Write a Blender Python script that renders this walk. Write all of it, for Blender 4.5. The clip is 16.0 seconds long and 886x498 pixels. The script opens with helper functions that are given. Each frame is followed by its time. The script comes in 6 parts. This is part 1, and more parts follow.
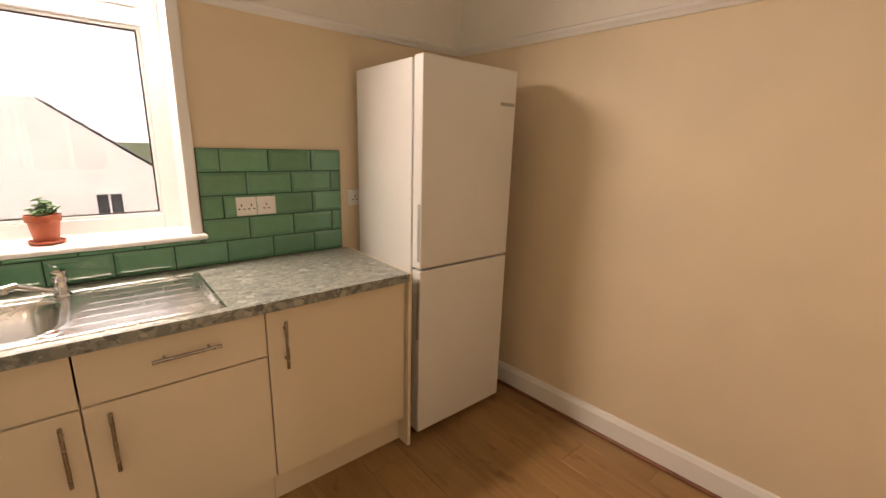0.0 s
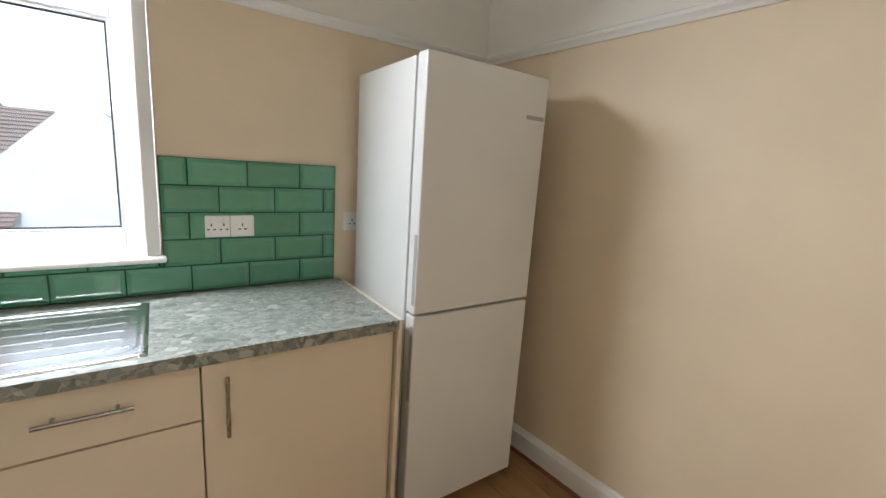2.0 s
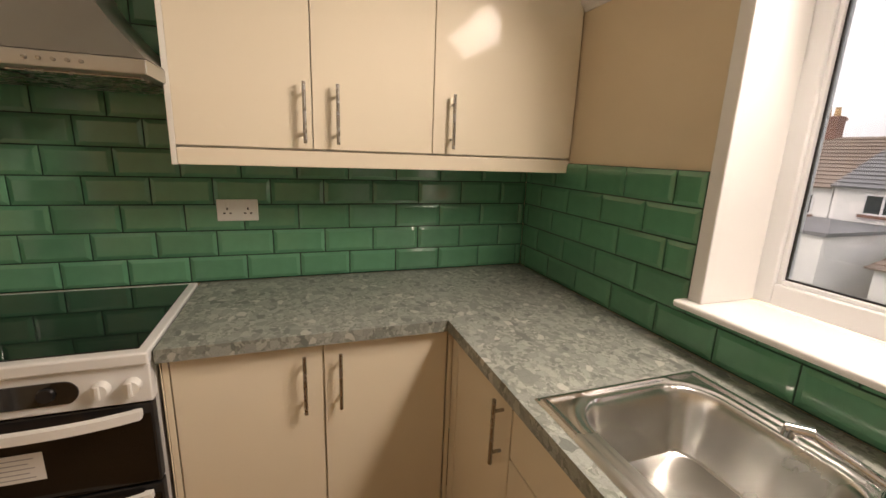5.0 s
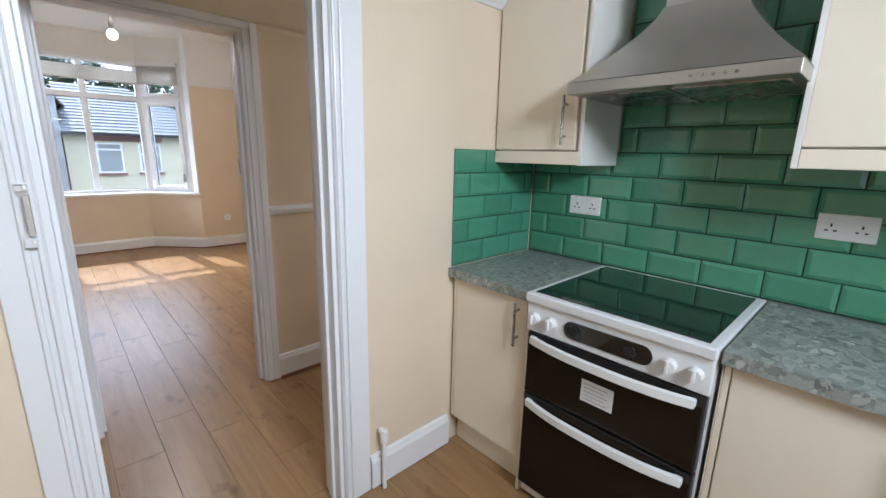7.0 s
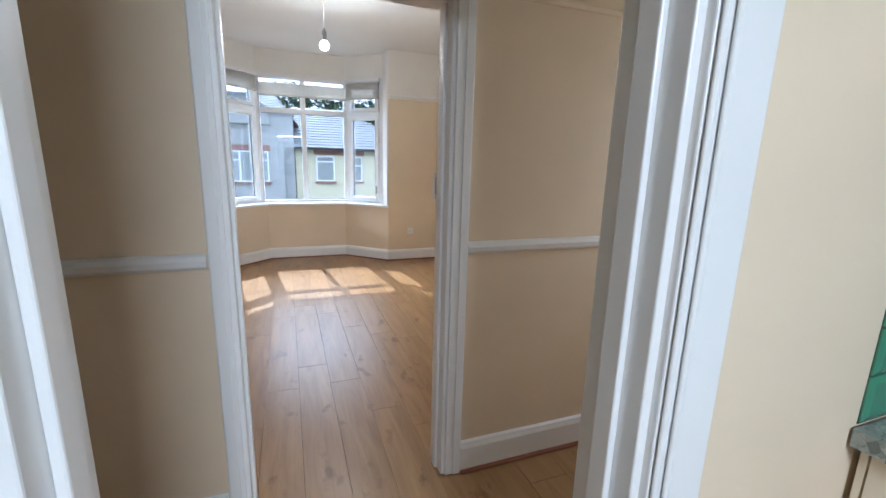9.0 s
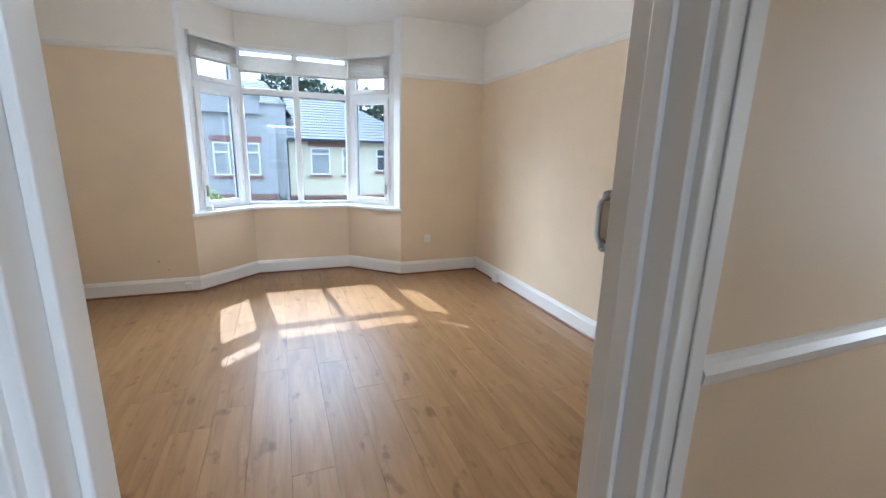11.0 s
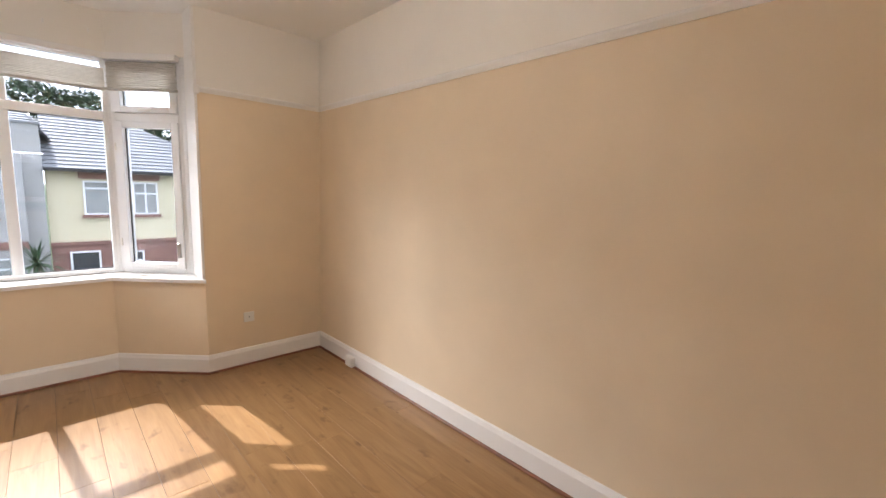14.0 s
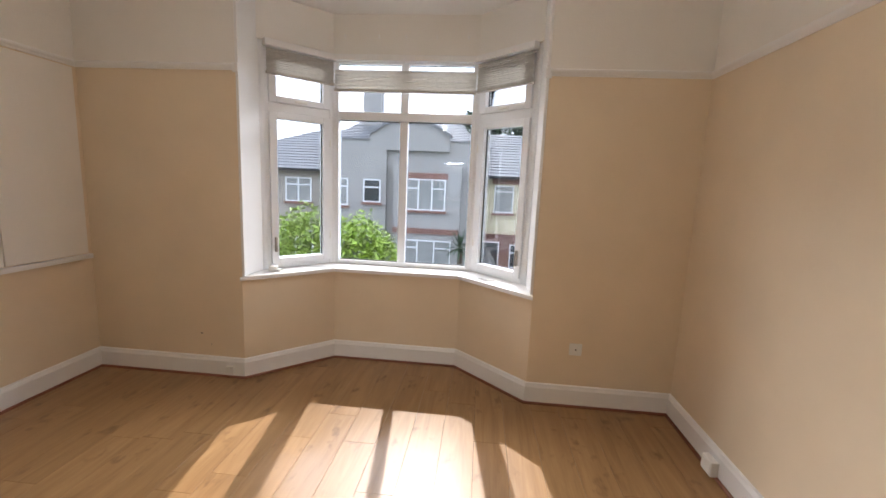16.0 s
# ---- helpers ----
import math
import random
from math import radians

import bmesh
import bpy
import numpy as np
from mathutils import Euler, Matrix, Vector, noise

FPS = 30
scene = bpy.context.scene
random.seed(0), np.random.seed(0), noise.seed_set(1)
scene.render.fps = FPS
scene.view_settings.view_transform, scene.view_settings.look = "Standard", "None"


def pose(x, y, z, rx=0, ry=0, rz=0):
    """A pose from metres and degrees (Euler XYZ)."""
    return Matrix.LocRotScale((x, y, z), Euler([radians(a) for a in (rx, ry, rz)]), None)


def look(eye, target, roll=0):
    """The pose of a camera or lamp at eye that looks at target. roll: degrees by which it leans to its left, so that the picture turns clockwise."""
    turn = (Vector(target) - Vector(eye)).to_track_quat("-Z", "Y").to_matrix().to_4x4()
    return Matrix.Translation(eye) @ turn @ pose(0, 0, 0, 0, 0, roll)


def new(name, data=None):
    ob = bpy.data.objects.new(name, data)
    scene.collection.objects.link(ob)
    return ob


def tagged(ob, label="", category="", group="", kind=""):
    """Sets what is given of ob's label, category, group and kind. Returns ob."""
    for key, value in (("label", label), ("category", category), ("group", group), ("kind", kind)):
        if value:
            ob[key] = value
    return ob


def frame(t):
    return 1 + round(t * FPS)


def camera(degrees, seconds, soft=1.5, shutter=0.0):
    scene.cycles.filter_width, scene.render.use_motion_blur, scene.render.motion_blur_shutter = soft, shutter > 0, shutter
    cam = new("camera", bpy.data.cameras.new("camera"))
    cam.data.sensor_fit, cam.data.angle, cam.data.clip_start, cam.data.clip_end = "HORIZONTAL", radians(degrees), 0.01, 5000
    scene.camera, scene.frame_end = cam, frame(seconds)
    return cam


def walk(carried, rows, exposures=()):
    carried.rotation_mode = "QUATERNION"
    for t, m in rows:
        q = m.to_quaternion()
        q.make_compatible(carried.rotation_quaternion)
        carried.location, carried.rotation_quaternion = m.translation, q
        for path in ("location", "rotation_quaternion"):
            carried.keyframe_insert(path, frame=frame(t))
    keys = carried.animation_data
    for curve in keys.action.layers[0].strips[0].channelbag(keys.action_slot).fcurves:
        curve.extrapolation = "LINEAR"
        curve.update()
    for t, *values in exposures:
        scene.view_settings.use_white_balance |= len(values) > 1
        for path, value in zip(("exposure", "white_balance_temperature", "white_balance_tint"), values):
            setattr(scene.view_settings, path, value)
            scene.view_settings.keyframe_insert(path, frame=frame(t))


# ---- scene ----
cam = camera(93.7, 16.0)
# seconds, place, yaw, pitch, roll
PATH = [
    (0, 1.690, -2.076, 1.466, -39.61, -13.77, -1.60),
    (0.5, 1.712, -2.067, 1.470, -48.29, -13.27, -2.20),
    (1, 1.781, -2.040, 1.487, -49.54, -12.06, -2.90),
    (1.5, 1.928, -1.965, 1.471, -44.09, -10.78, -3.10),
    (2, 2.029, -1.859, 1.451, -34.13, -10.81, -3.70),
    (2.5, 2.087, -1.678, 1.447, -21.09, -11.54, -3.80),
    (3, 2.109, -1.521, 1.457, -4.85, -12.39, -3.50),
    (3.5, 2.088, -1.379, 1.464, 12.33, -13.09, -3.20),
    (4, 2.048, -1.267, 1.456, 31.89, -13.12, -2.70),
    (4.5, 1.916, -1.160, 1.448, 50.94, -12.95, -2.30),
    (5, 1.837, -1.077, 1.458, 70.98, -13.03, -2.10),
    (5.2, 1.827, -1.068, 1.458, 78.27, -13.06, -2.20),
    (7.3, 1.886, -1.335, 1.409, 142.99, -12.65, -1.09),
    (7.5, 1.871, -1.419, 1.414, 146.15, -12.46, -1.02),
    (8, 1.806, -1.640, 1.407, 152.43, -11.95, -1.19),
    (8.5, 1.713, -1.875, 1.422, 157.31, -11.69, -1.27),
    (8.7, 1.691, -1.968, 1.419, 158.83, -11.68, -1.33),
    (10.8, 1.577, -3.148, 1.409, 161.17, -12.56, -1.75),
    (11, 1.624, -3.224, 1.427, 158.99, -12.91, -1.42),
    (11.5, 1.553, -3.499, 1.430, 152.88, -13.22, -1.56),
    (12, 1.456, -3.703, 1.440, 145.25, -13.08, -1.69),
    (12.5, 1.367, -3.843, 1.459, 137.63, -12.03, -1.90),
    (13, 1.320, -3.937, 1.488, 131.73, -10.30, -1.93),
    (13.5, 1.285, -4.049, 1.518, 131.69, -8.53, -1.81),
    (14, 1.218, -4.228, 1.538, 136.54, -7.74, -1.85),
    (14.5, 1.122, -4.448, 1.540, 145.21, -8.17, -1.85),
    (15, 0.982, -4.681, 1.542, 157.09, -8.55, -1.79),
    (15.5, 0.837, -4.886, 1.536, 170.93, -8.94, -2.05),
    (16, 0.722, -5.045, 1.526, 185.50, -8.94, -2.41),
]
EXPOSURES = [
    (0.0, 2.35, 9300, 28), (0.5, 2.55, 7300, 16), (1.0, 2.7, 6100, 10), (1.5, 2.7, 5900, 10), (2.2, 2.5, 6500, 13), (3.0, 2.3, 8700, 21), (3.5, 2.25, 8200, 18), (4.3, 1.9, 7500, 18), (5.0, 1.95, 8600, 22),
    (6.2, 2.3, 7000, 14), (7.4, 2.5, 5300, 10), (8.6, 2.48, 5300, 8), (11.0, 2.6, 5100, 5), (12.5, 2.55, 6700, 16), (13.3, 2.65, 6200, 13), (14.0, 2.5, 6400, 15), (14.6, 2.3, 6600, 16), (15.5, 2.05, 6500, 14), (16.0, 2.1, 6300, 14)]
walk(cam, [(t, pose(x, y, z, 90 + p, r, w)) for t, x, y, z, w, p, r in PATH], EXPOSURES)

BULB_AT = Vector((1.32, -5.95, 2.33))
SUN_WAY = Vector((0.13, -1.0, 1.07)).normalized()

world = bpy.data.worlds.new("world")
scene.world = world
world.use_nodes = True
wn = world.node_tree.nodes
wl = world.node_tree.links
wn.clear()
sky = wn.new("ShaderNodeTexSky")
sky.sky_type = "NISHITA"
sky.sun_disc = False
sky.sun_elevation = math.asin(SUN_WAY.z)
sky.sun_rotation = math.atan2(SUN_WAY.x, SUN_WAY.y)
sky.air_density, sky.dust_density = 1.0, 2.0
# broken cloud over the blue
coord = wn.new("ShaderNodeTexCoord")
mapping = wn.new("ShaderNodeMapping")
mapping.inputs["Scale"].default_value = (1.0, 1.0, 2.6)
cloud = wn.new("ShaderNodeTexNoise")
cloud.inputs["Scale"].default_value = 2.3
cloud.inputs["Detail"].default_value = 7
cloud.inputs["Roughness"].default_value = 0.55
ramp = wn.new("ShaderNodeValToRGB")
ramp.color_ramp.elements[0].position, ramp.color_ramp.elements[1].position = 0.30, 0.52
shade = wn.new("ShaderNodeValToRGB")
shade.color_ramp.elements[0].position, shade.color_ramp.elements[1].position = 0.38, 0.64
shade.color_ramp.elements[0].color = (12.5, 12.6, 12.9, 1)
shade.color_ramp.elements[1].color = (5.6, 5.8, 6.3, 1)
mixw = wn.new("ShaderNodeMixRGB")
bgw = wn.new("ShaderNodeBackground")
bgw.inputs["Strength"].default_value = 0.15
outw = wn.new("ShaderNodeOutputWorld")
wl.new(coord.outputs["Generated"], mapping.inputs["Vector"])
wl.new(mapping.outputs["Vector"], cloud.inputs["Vector"])
wl.new(cloud.outputs["Fac"], ramp.inputs["Fac"])
wl.new(cloud.outputs["Fac"], shade.inputs["Fac"])
wl.new(ramp.outputs["Color"], mixw.inputs["Fac"])
wl.new(sky.outputs["Color"], mixw.inputs["Color1"])
wl.new(shade.outputs["Color"], mixw.inputs["Color2"])
wl.new(mixw.outputs["Color"], bgw.inputs["Color"])
wl.new(bgw.outputs["Background"], outw.inputs["Surface"])

sun = new("sun", bpy.data.lights.new("sun", "SUN"))
sun.data.energy = 1.1
sun.data.angle = radians(0.6)
sun.data.color = (1.0, 0.94, 0.85)
sun.matrix_world = look(SUN_WAY * 60, (0, 0, 0))


# area lamp added in the kitchen fanlight, standing in for skylight and boosting it
lamp = new("fanlight_sky_fill", bpy.data.lights.new("fanlight_sky_fill", "AREA"))
lamp.data.shape, lamp.data.size, lamp.data.size_y = "RECTANGLE", 0.80, 0.22
lamp.data.energy = 8.5
lamp.data.spread = radians(150)
lamp.data.color = (0.95, 0.98, 1.0)
lamp.matrix_world = look((1.496, 0.04, 2.18), (1.6, -1.5, 0.75))
# fill lamps added across the street, unseen above the bay's head, boosting the sky
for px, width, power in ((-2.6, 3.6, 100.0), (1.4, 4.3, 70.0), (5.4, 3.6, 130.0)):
    wing = new("bay_sky_fill", bpy.data.lights.new("bay_sky_fill", "AREA"))
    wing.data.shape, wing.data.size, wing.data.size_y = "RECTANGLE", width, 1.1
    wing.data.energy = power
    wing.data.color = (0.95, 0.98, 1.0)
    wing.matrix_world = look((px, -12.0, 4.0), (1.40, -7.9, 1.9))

# unseen fill lamp added in the made-up opening at the end of the hall
lamp = new("hall_end_fill", bpy.data.lights.new("hall_end_fill", "AREA"))
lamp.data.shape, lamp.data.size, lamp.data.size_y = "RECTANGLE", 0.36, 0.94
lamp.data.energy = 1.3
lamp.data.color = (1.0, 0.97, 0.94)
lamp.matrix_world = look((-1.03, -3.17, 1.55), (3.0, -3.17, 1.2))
# the lit bulb of the living-room pendant
lamp = new("pendant_bulb_light", bpy.data.lights.new("pendant_bulb_light", "POINT"))
lamp.data.energy = 55.0
lamp.data.shadow_soft_size = 0.042
lamp.data.color = (1.0, 0.93, 0.84)
lamp.location = BULB_AT

# ---- materials ----
def material(name, colour, rough=0.5, metal=0.0, vary=0.08, scale=6.0, bump=0.0, bump_scale=120.0, coat=0.0, spec=0.5, random_tint=0.0):
    """A painted or plain surface: two scales of noise in its colour, fine relief, a slightly uneven gloss."""
    m = bpy.data.materials.new(name)
    m.use_nodes = True
    nt = m.node_tree
    b = nt.nodes["Principled BSDF"]
    b.inputs["Roughness"].default_value = rough
    b.inputs["Metallic"].default_value = metal
    b.inputs["Specular IOR Level"].default_value = spec
    b.inputs["Coat Weight"].default_value = coat
    b.inputs["Coat Roughness"].default_value = 0.06
    tc = nt.nodes.new("ShaderNodeTexCoord")
    n1 = nt.nodes.new("ShaderNodeTexNoise")
    n1.inputs["Scale"].default_value, n1.inputs["Detail"].default_value = scale, 6
    n2 = nt.nodes.new("ShaderNodeTexNoise")
    n2.inputs["Scale"].default_value, n2.inputs["Detail"].default_value = scale * 0.17, 3
    add = nt.nodes.new("ShaderNodeMath")
    add.operation = "ADD"
    rng = nt.nodes.new("ShaderNodeMapRange")
    rng.inputs["From Min"].default_value, rng.inputs["From Max"].default_value = 0.6, 1.4
    rng.inputs["To Min"].default_value, rng.inputs["To Max"].default_value = 1 - vary, 1 + vary
    mul = nt.nodes.new("ShaderNodeMixRGB")
    mul.blend_type = "MULTIPLY"
    mul.inputs["Fac"].default_value = 1
    mul.inputs["Color1"].default_value = (*colour, 1)
    for n in (n1, n2):
        nt.links.new(tc.outputs["Object"], n.inputs["Vector"])
    nt.links.new(n1.outputs["Fac"], add.inputs[0])
    nt.links.new(n2.outputs["Fac"], add.inputs[1])
    nt.links.new(add.outputs[0], rng.inputs["Value"])
    last = rng.outputs["Result"]
    if random_tint:
        oi = nt.nodes.new("ShaderNodeObjectInfo")
        r2 = nt.nodes.new("ShaderNodeMapRange")
        r2.inputs["To Min"].default_value, r2.inputs["To Max"].default_value = 1 - random_tint, 1 + random_tint
        mm = nt.nodes.new("ShaderNodeMath")
        mm.operation = "MULTIPLY"
        nt.links.new(oi.outputs["Random"], r2.inputs["Value"])
        nt.links.new(r2.outputs["Result"], mm.inputs[0])
        nt.links.new(last, mm.inputs[1])
        last = mm.outputs[0]
    nt.links.new(last, mul.inputs["Color2"])
    nt.links.new(mul.outputs["Color"], b.inputs["Base Color"])
    rr = nt.nodes.new("ShaderNodeMapRange")
    rr.inputs["To Min"].default_value, rr.inputs["To Max"].default_value = rough * 0.85, min(1, rough * 1.15)
    nt.links.new(n1.outputs["Fac"], rr.inputs["Value"])
    nt.links.new(rr.outputs["Result"], b.inputs["Roughness"])
    if bump:
        n3 = nt.nodes.new("ShaderNodeTexNoise")
        n3.inputs["Scale"].default_value, n3.inputs["Detail"].default_value = bump_scale, 4
        bp = nt.nodes.new("ShaderNodeBump")
        bp.inputs["Strength"].default_value, bp.inputs["Distance"].default_value = bump, 0.004
        nt.links.new(tc.outputs["Object"], n3.inputs["Vector"])
        nt.links.new(n3.outputs["Fac"], bp.inputs["Height"])
        nt.links.new(bp.outputs["Normal"], b.inputs["Normal"])
    return m


def wood_material(name, dark, light, rough):
    """Oak laminate: grain along y, cathedral streaks, knots, each board its own tone."""
    m = bpy.data.materials.new(name)
    m.use_nodes = True
    nt = m.node_tree
    N, K = nt.nodes.new, nt.links.new
    b = nt.nodes["Principled BSDF"]
    b.inputs["Specular IOR Level"].default_value = 0.38
    tc, oi = N("ShaderNodeTexCoord"), N("ShaderNodeObjectInfo")
    off = N("ShaderNodeVectorMath")
    off.operation = "MULTIPLY_ADD"
    comb = N("ShaderNodeCombineXYZ")
    for k in ("X", "Y", "Z"):
        K(oi.outputs["Random"], comb.inputs[k])
    K(comb.outputs[0], off.inputs[0])
    off.inputs[1].default_value = (37.0, 53.0, 11.0)
    K(tc.outputs["Object"], off.inputs[2])
    mp = N("ShaderNodeMapping")
    mp.inputs["Scale"].default_value = (9.0, 0.9, 1.0)
    K(off.outputs[0], mp.inputs["Vector"])
    g1 = N("ShaderNodeTexNoise")
    g1.inputs["Scale"].default_value, g1.inputs["Detail"].default_value, g1.inputs["Distortion"].default_value = 1.6, 5, 1.2
    K(mp.outputs[0], g1.inputs["Vector"])
    mp2 = N("ShaderNodeMapping")
    mp2.inputs["Scale"].default_value = (160.0, 5.0, 1.0)
    K(off.outputs[0], mp2.inputs["Vector"])
    g2 = N("ShaderNodeTexNoise")
    g2.inputs["Scale"].default_value, g2.inputs["Detail"].default_value = 1.0, 4
    K(mp2.outputs[0], g2.inputs["Vector"])
    kn = N("ShaderNodeTexNoise")
    mp3 = N("ShaderNodeMapping")
    mp3.inputs["Scale"].default_value = (3.6, 1.9, 1.0)
    K(off.outputs[0], mp3.inputs["Vector"])
    K(mp3.outputs[0], kn.inputs["Vector"])
    kn.inputs["Scale"].default_value, kn.inputs["Detail"].default_value = 3.0, 3
    kr = N("ShaderNodeValToRGB")
    kr.color_ramp.elements[0].position, kr.color_ramp.elements[1].position = 0.61, 0.73
    K(kn.outputs["Fac"], kr.inputs["Fac"])
    a = N("ShaderNodeMath")
    a.operation = "MULTIPLY_ADD"
    K(g2.outputs["Fac"], a.inputs[0])
    a.inputs[1].default_value = 0.32
    K(g1.outputs["Fac"], a.inputs[2])
    cr = N("ShaderNodeValToRGB")
    cr.color_ramp.elements[0].position, cr.color_ramp.elements[1].position = 0.30, 1.12
    cr.color_ramp.elements[0].color, cr.color_ramp.elements[1].color = (*dark, 1), (*light, 1)
    K(a.outputs[0], cr.inputs["Fac"])
    km = N("ShaderNodeMixRGB")
    km.inputs["Color2"].default_value = (dark[0] * 0.5, dark[1] * 0.42, dark[2] * 0.38, 1)
    kf = N("ShaderNodeMath")
    kf.operation = "MULTIPLY"
    kf.inputs[1].default_value = 0.62
    K(kr.outputs["Color"], kf.inputs[0])
    K(kf.outputs[0], km.inputs["Fac"])
    K(cr.outputs["Color"], km.inputs["Color1"])
    tr = N("ShaderNodeMapRange")
    tr.inputs["To Min"].default_value, tr.inputs["To Max"].default_value = 0.94, 1.06
    K(oi.outputs["Random"], tr.inputs["Value"])
    tm = N("ShaderNodeMixRGB")
    tm.blend_type = "MULTIPLY"
    tm.inputs["Fac"].default_value = 1
    K(km.outputs["Color"], tm.inputs["Color1"])
    K(tr.outputs["Result"], tm.inputs["Color2"])
    K(tm.outputs["Color"], b.inputs["Base Color"])
    rr = N("ShaderNodeMapRange")
    rr.inputs["To Min"].default_value, rr.inputs["To Max"].default_value = rough * 0.92, rough * 1.1
    K(g1.outputs["Fac"], rr.inputs["Value"])
    K(rr.outputs["Result"], b.inputs["Roughness"])
    bp = N("ShaderNodeBump")
    bp.inputs["Strength"].default_value, bp.inputs["Distance"].default_value = 0.12, 0.002
    K(g2.outputs["Fac"], bp.inputs["Height"])
    K(bp.outputs["Normal"], b.inputs["Normal"])
    return m


def pebble_material(name):
    """Laminate worktop printed with broken grey-green stone chips."""
    m = bpy.data.materials.new(name)
    m.use_nodes = True
    nt = m.node_tree
    N, K = nt.nodes.new, nt.links.new
    b = nt.nodes["Principled BSDF"]
    tc = N("ShaderNodeTexCoord")
    wob = N("ShaderNodeTexNoise")
    wob.inputs["Scale"].default_value = 22
    K(tc.outputs["Object"], wob.inputs["Vector"])
    mixv = N("ShaderNodeVectorMath")
    mixv.operation = "MULTIPLY_ADD"
    mixv.inputs[1].default_value = (0.03, 0.03, 0.03)
    K(wob.outputs["Color"], mixv.inputs[0])
    K(tc.outputs["Object"], mixv.inputs[2])
    outs = []
    for s, seed in ((34.0, 0.0), (84.0, 7.0)):
        mp = N("ShaderNodeMapping")
        mp.inputs["Location"].default_value = (seed, seed, seed)
        mp.inputs["Scale"].default_value = (1.0, 1.35, 1.0)
        K(mixv.outputs[0], mp.inputs["Vector"])
        v = N("ShaderNodeTexVoronoi")
        v.inputs["Scale"].default_value = s
        v.inputs["Randomness"].default_value = 1.0
        K(mp.outputs[0], v.inputs["Vector"])
        e = N("ShaderNodeTexVoronoi")
        e.feature = "DISTANCE_TO_EDGE"
        e.inputs["Scale"].default_value = s
        K(mp.outputs[0], e.inputs["Vector"])
        sep = N("ShaderNodeSeparateColor")
        K(v.outputs["Color"], sep.inputs["Color"])
        outs.append((sep, e))
    big, small = outs
    ramp_b = N("ShaderNodeValToRGB")
    ramp_b.color_ramp.interpolation = "CONSTANT"
    tones = [(0.0, (0.135, 0.15, 0.135)), (0.10, (0.20, 0.22, 0.195)), (0.32, (0.25, 0.265, 0.24)), (0.55, (0.29, 0.31, 0.28)), (0.76, (0.34, 0.35, 0.315)), (0.92, (0.44, 0.44, 0.40))]
    els = ramp_b.color_ramp.elements
    els[0].position, els[0].color = tones[0][0], (*tones[0][1], 1)
    els[1].position, els[1].color = tones[1][0], (*tones[1][1], 1)
    for p, c in tones[2:]:
        el = els.new(p)
        el.color = (*c, 1)
    K(big[0].outputs["Red"], ramp_b.inputs["Fac"])
    ramp_s = N("ShaderNodeValToRGB")
    ramp_s.color_ramp.elements[0].color, ramp_s.color_ramp.elements[1].color = (0.15, 0.165, 0.145, 1), (0.36, 0.375, 0.335, 1)
    K(small[0].outputs["Green"], ramp_s.inputs["Fac"])
    pick = N("ShaderNodeMath")
    pick.operation = "GREATER_THAN"
    pick.inputs[1].default_value = 0.52
    K(big[0].outputs["Blue"], pick.inputs[0])
    mx = N("ShaderNodeMixRGB")
    K(pick.outputs[0], mx.inputs["Fac"])
    K(ramp_s.outputs["Color"], mx.inputs["Color1"])
    K(ramp_b.outputs["Color"], mx.inputs["Color2"])
    er = N("ShaderNodeMapRange")
    er.inputs["From Max"].default_value = 0.06
    er.inputs["To Min"].default_value = 0.84
    K(big[1].outputs["Distance"], er.inputs["Value"])
    mu = N("ShaderNodeMixRGB")
    mu.blend_type = "MULTIPLY"
    mu.inputs["Fac"].default_value = 1
    K(mx.outputs["Color"], mu.inputs["Color1"])
    K(er.outputs["Result"], mu.inputs["Color2"])
    gr = N("ShaderNodeTexNoise")
    gr.inputs["Scale"].default_value, gr.inputs["Detail"].default_value = 260, 5
    K(tc.outputs["Object"], gr.inputs["Vector"])
    g2 = N("ShaderNodeMapRange")
    g2.inputs["To Min"].default_value, g2.inputs["To Max"].default_value = 0.7, 1.3
    K(gr.outputs["Fac"], g2.inputs["Value"])
    m2 = N("ShaderNodeMixRGB")
    m2.blend_type = "MULTIPLY"
    m2.inputs["Fac"].default_value = 1
    K(mu.outputs["Color"], m2.inputs["Color1"])
    K(g2.outputs["Result"], m2.inputs["Color2"])
    K(m2.outputs["Color"], b.inputs["Base Color"])
    b.inputs["Roughness"].default_value = 0.32
    bp = N("ShaderNodeBump")
    bp.inputs["Strength"].default_value, bp.inputs["Distance"].default_value = 0.08, 0.001
    K(gr.outputs["Fac"], bp.inputs["Height"])
    K(bp.outputs["Normal"], b.inputs["Normal"])
    return m


def glass_material(name, tint=(1, 1, 1), rough=0.0):
    m = bpy.data.materials.new(name)
    m.use_nodes = True
    nt = m.node_tree
    nt.nodes.clear()
    N, K = nt.nodes.new, nt.links.new
    t = N("ShaderNodeBsdfTransparent")
    t.inputs["Color"].default_value = (*tint, 1)
    g = N("ShaderNodeBsdfGlossy")
    g.inputs["Roughness"].default_value = rough
    f = N("ShaderNodeFresnel")
    f.inputs["IOR"].default_value = 1.45
    mx = N("ShaderNodeMixShader")
    o = N("ShaderNodeOutputMaterial")
    K(f.outputs[0], mx.inputs[0])
    K(t.outputs[0], mx.inputs[1])
    K(g.outputs[0], mx.inputs[2])
    K(mx.outputs[0], o.inputs["Surface"])
    return m


